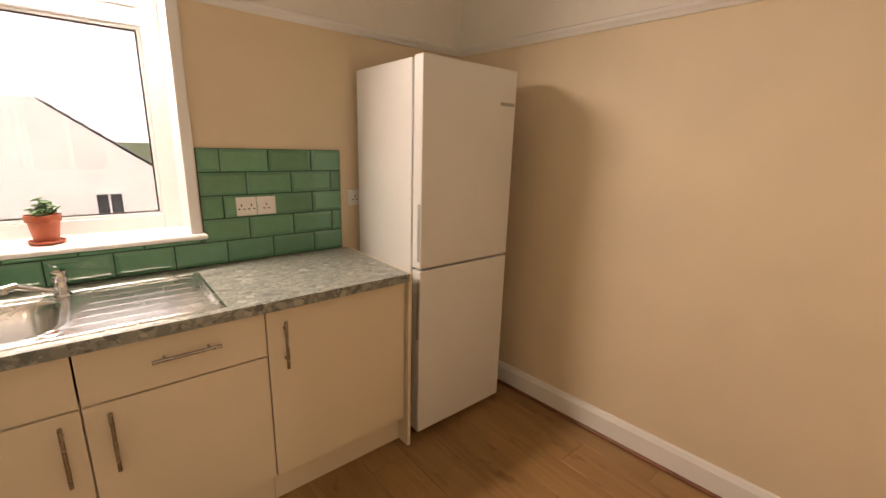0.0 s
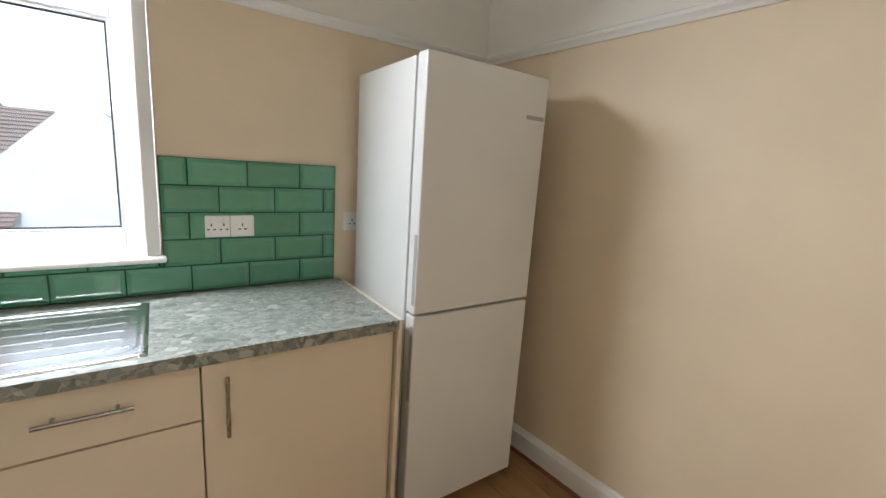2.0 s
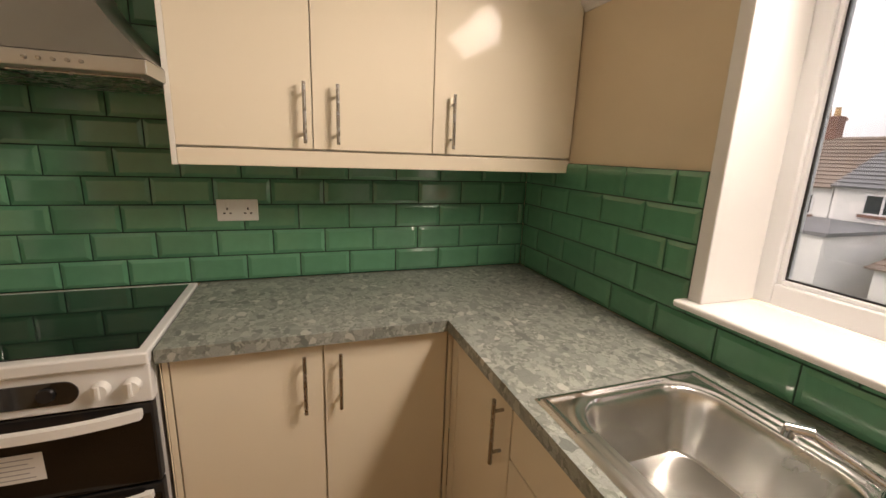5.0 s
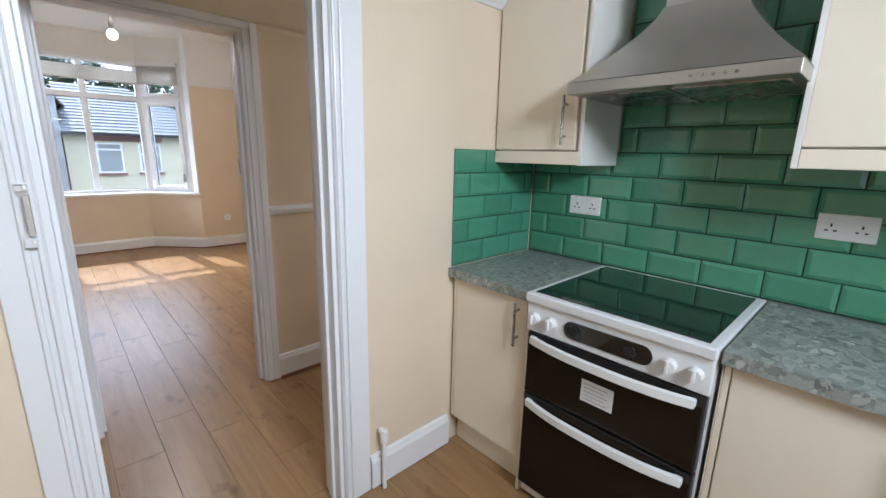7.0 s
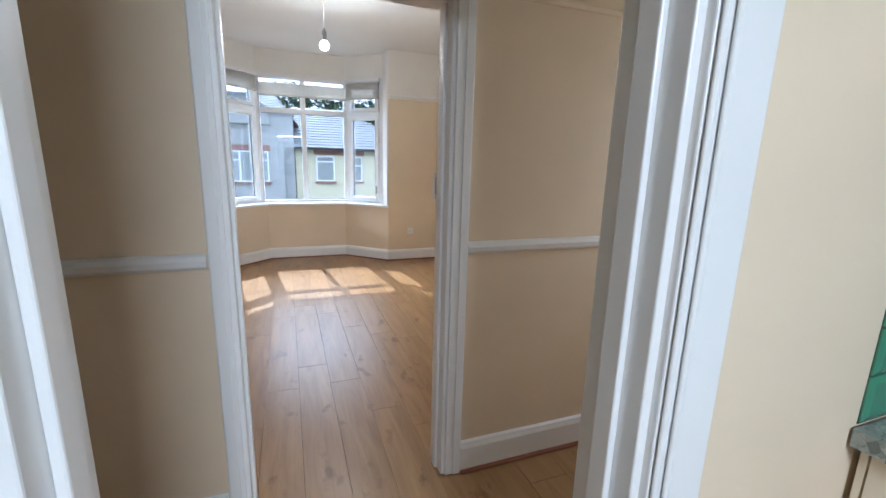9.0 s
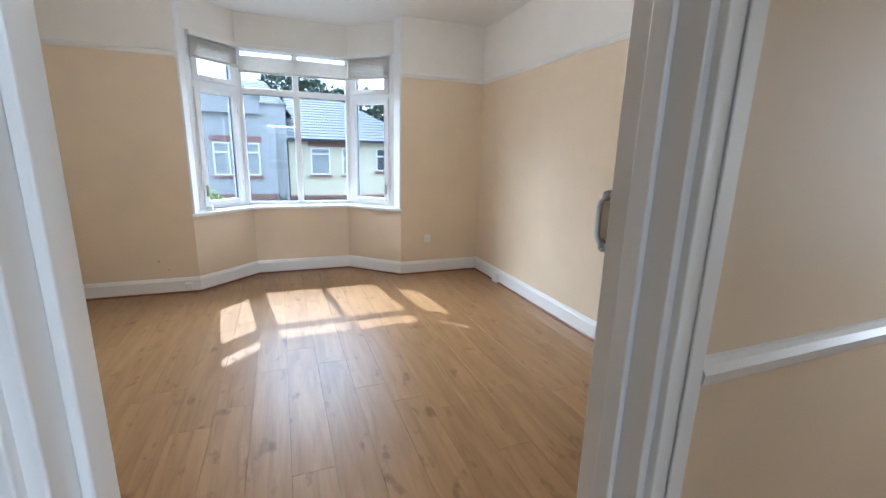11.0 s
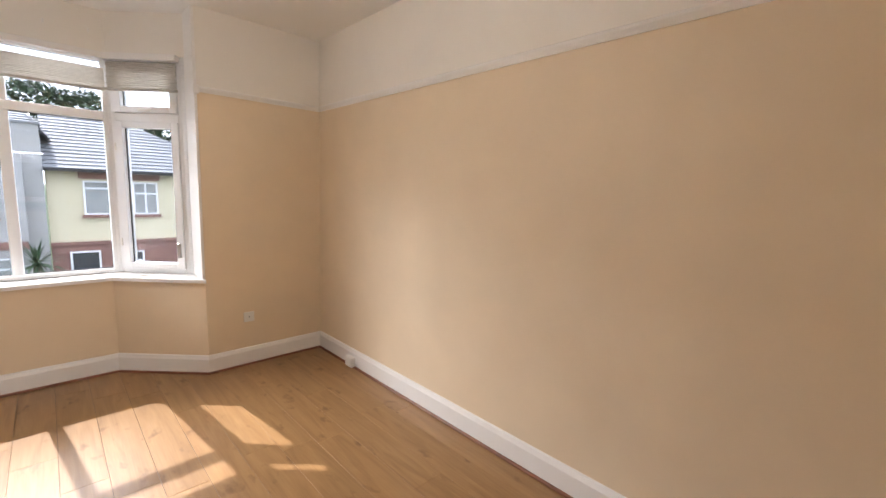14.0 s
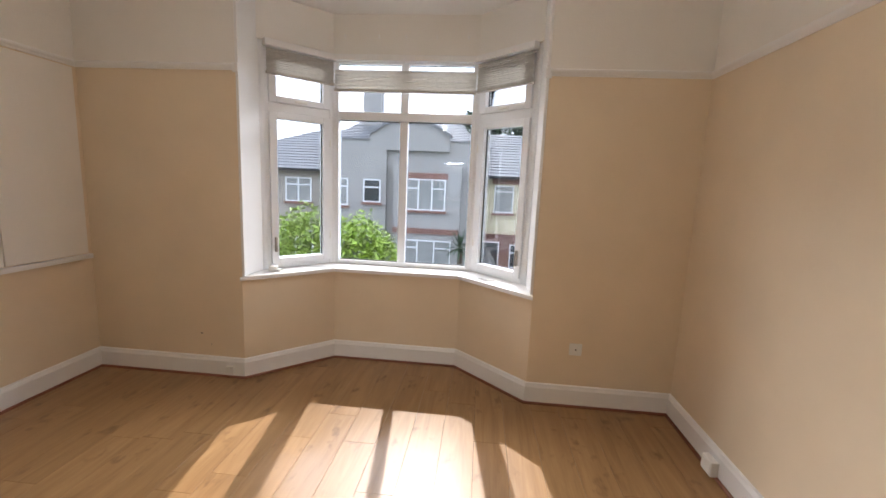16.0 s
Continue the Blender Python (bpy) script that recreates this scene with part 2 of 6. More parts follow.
CREAM = material("cream_wall_paint", (0.74, 0.61, 0.44), 0.62, vary=0.06, scale=3.0, bump=0.10, bump_scale=70)
WHITE_WALL = material("white_wall_paint", (0.80, 0.77, 0.71), 0.7, vary=0.04, scale=3.0, bump=0.25, bump_scale=90)
CEILING = material("white_ceiling_paint", (0.82, 0.81, 0.78), 0.8, vary=0.04, scale=2.0, bump=0.2, bump_scale=60)
GLOSS = material("white_gloss_paint", (0.80, 0.79, 0.77), 0.30, vary=0.014, scale=9.0, bump=0.03, bump_scale=60)
UPVC = material("white_upvc", (0.80, 0.81, 0.82), 0.3, vary=0.03, scale=5.0)
CABINET = material("cream_gloss_laminate", (0.78, 0.69, 0.54), 0.52, vary=0.025, scale=2.0, coat=0.26, spec=0.25)
CARCASS = material("cream_carcass_board", (0.76, 0.67, 0.50), 0.4, vary=0.03, scale=4.0)
CABSIDE = material("white_carcass_board", (0.76, 0.73, 0.66), 0.35, vary=0.03, scale=4.0)
STEEL = material("brushed_steel", (0.40, 0.385, 0.36), 0.27, metal=1.0, vary=0.06, scale=30.0, bump=0.05, bump_scale=300)
SINK = material("sink_steel", (0.60, 0.595, 0.57), 0.27, metal=1.0, vary=0.012, scale=2.5)
CHROME = material("chrome", (0.72, 0.72, 0.72), 0.09, metal=1.0, vary=0.02, scale=10.0)
HOODST = material("hood_steel", (0.55, 0.54, 0.51), 0.33, metal=1.0, vary=0.05, scale=8.0, bump=0.04, bump_scale=300)
TILE = material("green_glazed_tile", (0.082, 0.265, 0.157), 0.09, vary=0.10, scale=22.0, bump=0.03, bump_scale=30, coat=0.5, random_tint=0.10)
GROUT = material("dark_green_grout", (0.012, 0.045, 0.028), 0.8, vary=0.2, scale=60.0, bump=0.3)
WORKTOP = pebble_material("stone_chip_laminate")
FRIDGE = material("white_enamel", (0.74, 0.74, 0.72), 0.3, vary=0.03, scale=4.0, bump=0.05, bump_scale=220)
GREYPL = material("grey_plastic", (0.36, 0.36, 0.35), 0.4, vary=0.05)
WHITEPL = material("white_plastic", (0.78, 0.77, 0.73), 0.3, vary=0.03, scale=12.0)
BLACKPL = material("black_plastic", (0.012, 0.012, 0.013), 0.3, vary=0.1)
BLACKGL = material("black_glass", (0.006, 0.007, 0.007), 0.04, vary=0.05, coat=0.6)
OVENGL = material("dark_oven_glass", (0.010, 0.007, 0.005), 0.05, vary=0.1, spec=0.3)
PAPER = material("sticker_paper", (0.72, 0.71, 0.68), 0.6, vary=0.05)
INK = material("grey_ink", (0.33, 0.33, 0.34), 0.7, vary=0.05)
DARK = material("dark_gap", (0.01, 0.01, 0.01), 0.8, vary=0.05)
TERRA = material("terracotta_plastic", (0.48, 0.115, 0.055), 0.45, vary=0.12, scale=30.0, bump=0.1)
SUCC = material("succulent_leaf", (0.045, 0.14, 0.045), 0.35, vary=0.3, scale=60.0, spec=0.4)
SOIL = material("potting_soil", (0.03, 0.02, 0.013), 0.95, vary=0.4, scale=90.0, bump=0.8)
OAK = wood_material("oak_laminate", (0.235, 0.125, 0.050), (0.405, 0.243, 0.109), 0.31)
BEAD = material("red_brown_bead", (0.20, 0.07, 0.035), 0.45, vary=0.25, scale=12.0)
BLIND = material("woven_blind_fabric", (0.55, 0.53, 0.49), 0.8, vary=0.12, scale=40.0, bump=0.5, bump_scale=160)
bt = BLIND.node_tree
tl = bt.nodes.new("ShaderNodeBsdfTranslucent")
tl.inputs["Color"].default_value = (0.66, 0.62, 0.55, 1)
bmx = bt.nodes.new("ShaderNodeMixShader")
bmx.inputs[0].default_value = 0.12
bt.links.new(bt.nodes["Principled BSDF"].outputs[0], bmx.inputs[1])
bt.links.new(tl.outputs[0], bmx.inputs[2])
bt.links.new(bmx.outputs[0], bt.nodes["Material Output"].inputs["Surface"])
# tint put into the panes to dim and cool the brightness outdoors
GLASS = glass_material("window_glass", (0.475, 0.50, 0.53))
BAYGLASS = glass_material("bay_window_glass", (0.63, 0.66, 0.695))
OLDMETAL = material("painted_iron", (0.50, 0.45, 0.38), 0.5, metal=0.2, vary=0.2, scale=20.0, bump=0.5)
NICKEL = material("satin_nickel", (0.40, 0.38, 0.35), 0.35, metal=1.0, vary=0.08, scale=30.0)
BULB = material("bulb_glass", (0.9, 0.88, 0.82), 0.2, vary=0.02)
BULB.node_tree.nodes["Principled BSDF"].inputs["Emission Color"].default_value = (1.0, 0.95, 0.86, 1)
BULB.node_tree.nodes["Principled BSDF"].inputs["Emission Strength"].default_value = 3.0
RENDER_GREY = material("grey_pebbledash", (0.365, 0.355, 0.34), 0.9, vary=0.12, scale=1.5, bump=0.8, bump_scale=40)
RENDER_CREAM = material("cream_render", (0.60, 0.54, 0.38), 0.9, vary=0.10, scale=1.5, bump=0.6, bump_scale=40)
RENDER_WHITE = material("white_render", (0.82, 0.81, 0.79), 0.9, vary=0.10, scale=1.5, bump=0.5, bump_scale=40)
RENDER_BUFF = material("buff_pebbledash", (0.34, 0.31, 0.27), 0.9, vary=0.14, scale=1.5, bump=0.8, bump_scale=40)
BRICK = material("red_brick_wall", (0.24, 0.13, 0.105), 0.85, vary=0.3, scale=9.0, bump=0.7, bump_scale=30)
SLATE = material("grey_slate", (0.20, 0.205, 0.215), 0.55, vary=0.22, scale=5.0, bump=0.3, bump_scale=40)
ROOFTILE = material("brown_roof_tile", (0.25, 0.195, 0.16), 0.8, vary=0.3, scale=4.0, bump=0.5, bump_scale=40)
CHIMPOT = material("buff_clay", (0.50, 0.33, 0.17), 0.8, vary=0.2)
FARWIN = material("dark_far_glass", (0.05, 0.055, 0.06), 0.06, vary=0.3, scale=2.0)
NET = material("net_curtain", (0.30, 0.31, 0.30), 0.9, vary=0.3, scale=9.0)
GRASS = material("rough_grass", (0.07, 0.10, 0.035), 0.95, vary=0.4, scale=2.0, bump=0.8, bump_scale=8)
ROADM = material("asphalt", (0.06, 0.06, 0.062), 0.9, vary=0.2, scale=3.0, bump=0.6, bump_scale=80)
PAVEM = material("paving", (0.27, 0.26, 0.24), 0.9, vary=0.15, scale=2.0, bump=0.4)
LEAF = material("shrub_leaf", (0.25, 0.36, 0.045), 0.5, vary=0.35, scale=4.0)
LEAFD = material("dark_tree_leaf", (0.045, 0.075, 0.035), 0.6, vary=0.4, scale=2.0)
PALML = material("palm_leaf", (0.05, 0.09, 0.045), 0.45, vary=0.3, scale=5.0)
BARK = material("bark", (0.10, 0.075, 0.05), 0.9, vary=0.3, scale=12.0, bump=0.8)


# ---- helpers of the build ----
def box(bm, x0, x1, y0, y1, z0, z1, mi=0):
    if x0 > x1:
        x0, x1 = x1, x0
    if y0 > y1:
        y0, y1 = y1, y0
    v = [bm.verts.new(p) for p in ((x0, y0, z0), (x1, y0, z0), (x1, y1, z0), (x0, y1, z0), (x0, y0, z1), (x1, y0, z1), (x1, y1, z1), (x0, y1, z1))]
    for f in ((3, 2, 1, 0), (4, 5, 6, 7), (0, 1, 5, 4), (1, 2, 6, 5), (2, 3, 7, 6), (3, 0, 4, 7)):
        bm.faces.new([v[i] for i in f]).material_index = mi
    return bm


def bevelled(bm, w, seg=2):
    bmesh.ops.bevel(bm, geom=list(bm.edges), offset=w, segments=seg, profile=0.5, affect="EDGES")
    return bm


def bbox(x0, x1, y0, y1, z0, z1, w=0.002, seg=2):
    return bevelled(box(bmesh.new(), x0, x1, y0, y1, z0, z1), w, seg)


def cyl(bm, p, q, r0, r1=None, n=16):
    """A tapered round bar from p to q."""
    p, q = Vector(p), Vector(q)
    r1 = r0 if r1 is None else r1
    turn = (q - p).to_track_quat("Z", "Y").to_matrix().to_4x4()
    m = Matrix.Translation((p + q) / 2) @ turn
    bmesh.ops.create_cone(bm, cap_ends=True, segments=n, radius1=r0, radius2=r1, depth=(q - p).length, matrix=m)
    return bm


def lathe(bm, centre, profile, n=28):
    """Turns (radius, height) pairs round the vertical through centre."""
    cx, cy, cz = centre
    rings = []
    for r, z in profile:
        rings.append([bm.verts.new((cx + r * math.cos(2 * math.pi * i / n), cy + r * math.sin(2 * math.pi * i / n), cz + z)) for i in range(n)])
    for a, b in zip(rings, rings[1:]):
        for i in range(n):
            bm.faces.new((a[i], a[(i + 1) % n], b[(i + 1) % n], b[i]))
    bm.faces.new(list(reversed(rings[0])))
    bm.faces.new(rings[-1])
    return bm


def prism(bm, outline, z0, z1, mi=0):
    """An upright prism on a plan outline."""
    a = [bm.verts.new((x, y, z0)) for x, y in outline]
    b = [bm.verts.new((x, y, z1)) for x, y in outline]
    n = len(a)
    for i in range(n):
        bm.faces.new((a[i], a[(i + 1) % n], b[(i + 1) % n], b[i])).material_index = mi
    bm.faces.new(list(reversed(a))).material_index = mi
    bm.faces.new(b).material_index = mi
    return bm


def loft(bm, profile, path, closed=False):
    """Sweeps a profile of (out, up) pairs along plan points; out is to the right of the way."""
    rings = []
    n = len(path)
    for i, (x, y) in enumerate(path):
        d0 = Vector((x, y)) - Vector(path[i - 1]) if i else None
        d1 = Vector(path[i + 1]) - Vector((x, y)) if i < n - 1 else None
        nrm = [Vector((d.y, -d.x)).normalized() for d in (d0, d1) if d is not None]
        mid = sum(nrm, Vector((0, 0))).normalized()
        k = 1 / max(0.3, mid.dot(nrm[0]))
        rings.append([bm.verts.new((x + mid.x * o * k, y + mid.y * o * k, u)) for o, u in profile])
    m = len(profile)
    for a, b in zip(rings, rings[1:]):
        for j in range(m):
            bm.faces.new((a[j], b[j], b[(j + 1) % m], a[(j + 1) % m]))
    bm.faces.new(rings[0])
    bm.faces.new(list(reversed(rings[-1])))
    bmesh.ops.recalc_face_normals(bm, faces=bm.faces)
    return bm


def part(name, bm, mats, parent=None, label="", smooth=False):
    me = bpy.data.meshes.new(name)
    bm.normal_update()
    bm.to_mesh(me)
    bm.free()
    for m in mats if isinstance(mats, (list, tuple)) else [mats]:
        me.materials.append(m)
    if smooth:
        for p in me.polygons:
            p.use_smooth = True
        me.set_sharp_from_angle(angle=radians(38))
    ob = new(name, me)
    if parent is not None:
        ob.parent = parent
    return tagged(ob, label) if label else ob


def thing(name, label, category, group="", at=(0, 0, 0)):
    ob = new(name)
    ob.empty_display_size = 0.1
    ob.location = at
    return tagged(ob, label, category, group)


def under(parent, *obs):
    """Keeps world-placed parts in place below a moved Empty."""
    for o in obs:
        o.parent = parent
        o.matrix_parent_inverse = Matrix.Translation(parent.location).inverted()


def structure(name, bm, mats, label, smooth=False):
    return tagged(part(name, bm, mats, None, "", smooth), label, name.split("_")[0], "", "structure")


# ---- setting: plan in metres; kitchen corner at the origin ----
KX, KY = 3.56, -2.54          # kitchen: right wall, door wall
KCEIL, KRAIL = 2.62, 2.03
HY0, HY1 = -2.66, -3.68       # hall between the two door walls
LX0, LX1 = -0.65, 3.64        # living room
LY0, LY1 = -3.82, -7.88
LCEIL, LRAIL = 2.84, 2.25
SILLZ = 0.79
BAY_IN = [(0.34, -7.88), (0.875, -8.38), (1.93, -8.38), (2.45, -7.88)]
BAY_WIN = [(0.34, -8.18), (0.79, -8.60), (2.02, -8.60), (2.45, -8.18)]
BAY_OUT = [(0.34, -8.36), (0.74, -8.74), (2.07, -8.74), (2.45, -8.36)]


def two_tone(bm, x0, x1, y0, y1, z1, rail, z0=0.0):
    """A stretch of wall: cream to the picture rail, white above."""
    if z0 < rail < z1:
        box(bm, x0, x1, y0, y1, z0, rail, 0)
        box(bm, x0, x1, y0, y1, rail, z1, 1)
    else:
        box(bm, x0, x1, y0, y1, z0, z1, 0 if z1 <= rail else 1)
    return bm


WX0, WX1, WZ0, WZ1 = 0.985, 2.03, 1.045, 2.36
bm = bmesh.new()
two_tone(bm, -0.25, WX0, 0.01, 0.30, KCEIL, KRAIL)
two_tone(bm, WX1, KX + 0.2, 0.01, 0.30, KCEIL, KRAIL)
box(bm, WX0, WX1, 0.01, 0.30, 0, WZ0)
box(bm, WX0, WX1, 0.01, 0.30, WZ1, KCEIL, 1)
structure("wall_kitchen_window", bm, [CREAM, WHITE_WALL], "cream painted kitchen wall, white above the picture rail")
bm = two_tone(bmesh.new(), -0.25, -0.01, HY0, 0.01, KCEIL, KRAIL)
structure("wall_kitchen_cooker", bm, [CREAM, WHITE_WALL], "cream painted wall behind the green tiles")
BRX = 2.80
KX0, KX2 = 3.53, 3.665
bm = bmesh.new()
for z0_, z1_, mi_ in ((0, KRAIL, 0), (KRAIL, KCEIL, 1)):
    prism(bm, [(KX0, 0.01), (KX2, -2.185), (KX2 + 0.04, HY0), (KX2 + 0.2, HY0), (KX2 + 0.2, 0.01)], z0_, z1_, mi_)
bmesh.ops.recalc_face_normals(bm, faces=bm.faces)
structure("wall_kitchen_side", bm, [CREAM, WHITE_WALL], "plain cream painted kitchen wall")
bm = two_tone(bmesh.new(), BRX, KX2 + 0.02, KY, -2.185, KCEIL, KRAIL)
structure("wall_kitchen_breast", bm, [CREAM, WHITE_WALL], "cream painted boxed-out corner of the kitchen")
bm = bmesh.new()
KD0, KD1, DZ = 1.17, 1.91, 2.02
two_tone(bm, -0.01, KD0, HY0, KY, KCEIL, KRAIL)
two_tone(bm, KD1, KX + 0.2, HY0, KY, KCEIL, KRAIL)
two_tone(bm, KD0, KD1, HY0, KY, KCEIL, KRAIL, DZ)
structure("wall_kitchen_door", bm, [CREAM, WHITE_WALL], "cream painted wall with the doorway to the hall")
LD0, LD1 = 1.045, 1.872
bm = bmesh.new()
two_tone(bm, -1.2, LD0, LY0, HY1, LCEIL, 2.04)
two_tone(bm, LD1, LX1 + 0.2, LY0, HY1, LCEIL, 2.04)
two_tone(bm, LD0, LD1, LY0, HY1, LCEIL, 2.04, DZ)
structure("wall_hall_far", bm, [CREAM, CREAM], "cream painted hall wall with the living-room doorway")
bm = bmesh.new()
# opening added at the hall's end to let light in, never faced
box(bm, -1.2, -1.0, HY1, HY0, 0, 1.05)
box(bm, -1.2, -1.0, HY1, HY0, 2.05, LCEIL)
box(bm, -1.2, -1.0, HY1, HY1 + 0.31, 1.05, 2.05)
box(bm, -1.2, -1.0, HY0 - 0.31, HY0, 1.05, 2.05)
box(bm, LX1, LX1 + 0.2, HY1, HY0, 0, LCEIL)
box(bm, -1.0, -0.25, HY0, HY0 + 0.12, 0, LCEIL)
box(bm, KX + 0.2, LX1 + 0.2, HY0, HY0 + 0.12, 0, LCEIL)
structure("wall_hall_end", bm, [CREAM], "unseen cream hall end wall with an added light opening")
bm = two_tone(bmesh.new(), LX0 - 0.2, LX0, LY1 - 0.3, LY0, LCEIL, LRAIL)
structure("wall_living_side", bm, [CREAM, WHITE_WALL], "long cream wall, white above the picture rail")
bm = two_tone(bmesh.new(), LX1, LX1 + 0.2, LY1 - 0.3, LY0, LCEIL, LRAIL)
structure("wall_living_far_side", bm, [CREAM, WHITE_WALL], "cream living-room wall, white above the picture rail")
for xa, xb in ((LX0, BAY_IN[0][0]), (BAY_IN[3][0], LX1)):
    structure("wall_bay_pier", two_tone(bmesh.new(), xa, xb, LY1 - 0.30, LY1, LCEIL, LRAIL), [CREAM, WHITE_WALL], "cream pier beside the bay window")
for i in range(3):
    structure("wall_bay_apron", prism(bmesh.new(), [BAY_IN[i], BAY_IN[i + 1], BAY_OUT[i + 1], BAY_OUT[i]], 0, SILLZ - 0.03), [CREAM], "cream wall below the bay window sill")
BAY_HEAD = [(0.34, -8.10), (0.81, -8.54), (2.00, -8.54), (2.45, -8.10)]
for i in range(3):
    structure("wall_bay_head", prism(bmesh.new(), [BAY_HEAD[i], BAY_HEAD[i + 1], BAY_OUT[i + 1], BAY_OUT[i]], 2.52, LCEIL), [WHITE_WALL], "white wall above the bay windows")

# ceilings
structure("ceiling_kitchen", box(bmesh.new(), -0.25, KX + 0.2, HY0, 0.3, KCEIL, KCEIL + 0.15), CEILING, "white painted kitchen ceiling")
structure("ceiling_hall", box(bmesh.new(), -1.2, LX1 + 0.2, HY1, HY0, LCEIL - 0.2, LCEIL - 0.05), CEILING, "white painted hall ceiling")
structure("ceiling_living", box(bmesh.new(), LX0 - 0.2, LX1 + 0.2, -8.75, LY0, LCEIL, LCEIL + 0.15), CEILING, "white painted living-room ceiling")
bm = box(bmesh.new(), -1.5, 4.2, -8.9, 0.4, LCEIL + 0.16, LCEIL + 0.3)
structure("roof_slab", bm, SLATE, "flat covering over the rooms")


# skirtings, rails, beads
def run(name, label, profile, path, mat, kind="structure"):
    return tagged(part(name, loft(bmesh.new(), profile, path), mat), label, name.split("_")[0], "", kind)


SKIRT = [(0.0, 0.005), (0.022, 0.005), (0.022, 0.125), (0.016, 0.138), (0.012, 0.150), (0.0, 0.156)]
BEADP = [(0.022, 0.003), (0.036, 0.003), (0.035, 0.010), (0.030, 0.016), (0.022, 0.018)]
def rail_profile(z):
    return [(0.0, z - 0.020), (0.008, z - 0.020), (0.014, z - 0.008), (0.026, z + 0.004), (0.030, z + 0.016), (0.022, z + 0.022), (0.0, z + 0.024)]
DADO = [(0.0, 1.038), (0.010, 1.040), (0.022, 1.052), (0.026, 1.072), (0.018, 1.086), (0.008, 1.092), (0.0, 1.094)]

for nm, pth in (("living", [(LX0, LY0), (LX0, LY1), BAY_IN[0], BAY_IN[1], BAY_IN[2], BAY_IN[3], (LX1, LY1), (LX1, LY0)]),):
    pth = list(reversed(pth))
    run("baseboard_living", "tall white gloss skirting board", SKIRT, pth, GLOSS)
    run("trim_living_bead", "thin red-brown bead along the skirting", BEADP, pth, BEAD)
run("rail_picture_living", "white picture rail moulding", rail_profile(LRAIL), [BAY_IN[0], (LX0, LY1), (LX0, LY0), (LX1, LY0), (LX1, LY1), BAY_IN[3]], GLOSS)
run("baseboard_kitchen_side", "tall white gloss skirting board", [(o, u * 0.88) for o, u in SKIRT], [(KX0, 0.0), (KX2, -2.185), (BRX, -2.185)], GLOSS)
run("trim_kitchen_bead", "thin red-brown bead along the skirting", BEADP, [(KX0, 0.0), (KX2, -2.185), (BRX, -2.185)], BEAD)
run("rail_picture_kitchen", "white picture rail moulding", rail_profile(KRAIL), [(0.33, 0.01), (KX0, 0.01), (KX2, -2.185), (BRX, -2.185)], GLOSS)
run("rail_picture_kitchen_door", "white picture rail moulding over the doorway", rail_profile(KRAIL + 0.02), [(1.05, KY), (0.33, KY)], GLOSS)
run("baseboard_kitchen_door", "white gloss skirting board beside the doorway", SKIRT, [(1.05, KY), (0.60, KY)], GLOSS)
for a, b in (((LX0 - 0.3, HY1), (0.975, HY1)), ((1.93, HY1), (LX1, HY1))):
    a, b = b, a
    run("baseboard_hall", "white gloss skirting board", SKIRT, [a, b], GLOSS)
    run("trim_hall_bead", "thin red-brown bead along the skirting", BEADP, [a, b], BEAD)
    run("rail_dado_hall", "white moulded dado rail", DADO, [a, b], GLOSS)
    run("rail_picture_hall", "cream painted picture rail", [(0.0, 2.035), (0.012, 2.035), (0.018, 2.05), (0.012, 2.062), (0.0, 2.062)], [a, b], CREAM)


# door linings and architraves
def architrave(name, x0, x1, y, side, w0, w1, z, parent):
    """Moulded casing on one face of a doorway; side +1 faces +y."""
    def strip(a0, a1, z0, z1, nm):
        bm = bmesh.new()
        y2 = y + side * 0.018
        box(bm, a0, a1, y, y2, z0, z1)
        part(nm, bevelled(bm, 0.003), GLOSS, parent)
    strip(x0 - w0, x0, 0.004, z + 0.0, "casing")
    strip(x1, x1 + w1, 0.004, z + 0.0, "casing")
    hc = 0.038 if name == "door_2" else w0
    strip(x0 - w0, x1 + w1, z + 0.001, z + hc, "head_casing")
    if name == "door_2":
        # flat casing with one step down to the inner band
        k = w0 * 0.5
        for a in (x0 - w0 + 0.003, x1 + w1 - k - 0.003):
            bm = bevelled(box(bmesh.new(), a, a + k, y + side * 0.0185, y + side * 0.0235, 0.004, z + hc - 0.003), 0.003, 2)
            part("outer_band", bm, GLOSS, parent)
        return
    # flat board with two slim beads along its inner edge
    for a in (x0 - 0.016, x0 - 0.040, x1 + 0.003, x1 + 0.027):
        bm = bevelled(box(bmesh.new(), a, a + 0.013, y + side * 0.0185, y + side * 0.0265, 0.004, z + 0.002), 0.005, 3)
        part("bead", bm, GLOSS, parent)
    for dz in (0.003, 0.027):
        bm = bevelled(box(bmesh.new(), x0 - 0.040, x1 + 0.040, y + side * 0.0185, y + side * 0.0265, z + dz, z + dz + 0.013), 0.005, 3)
        part("bead", bm, GLOSS, parent)


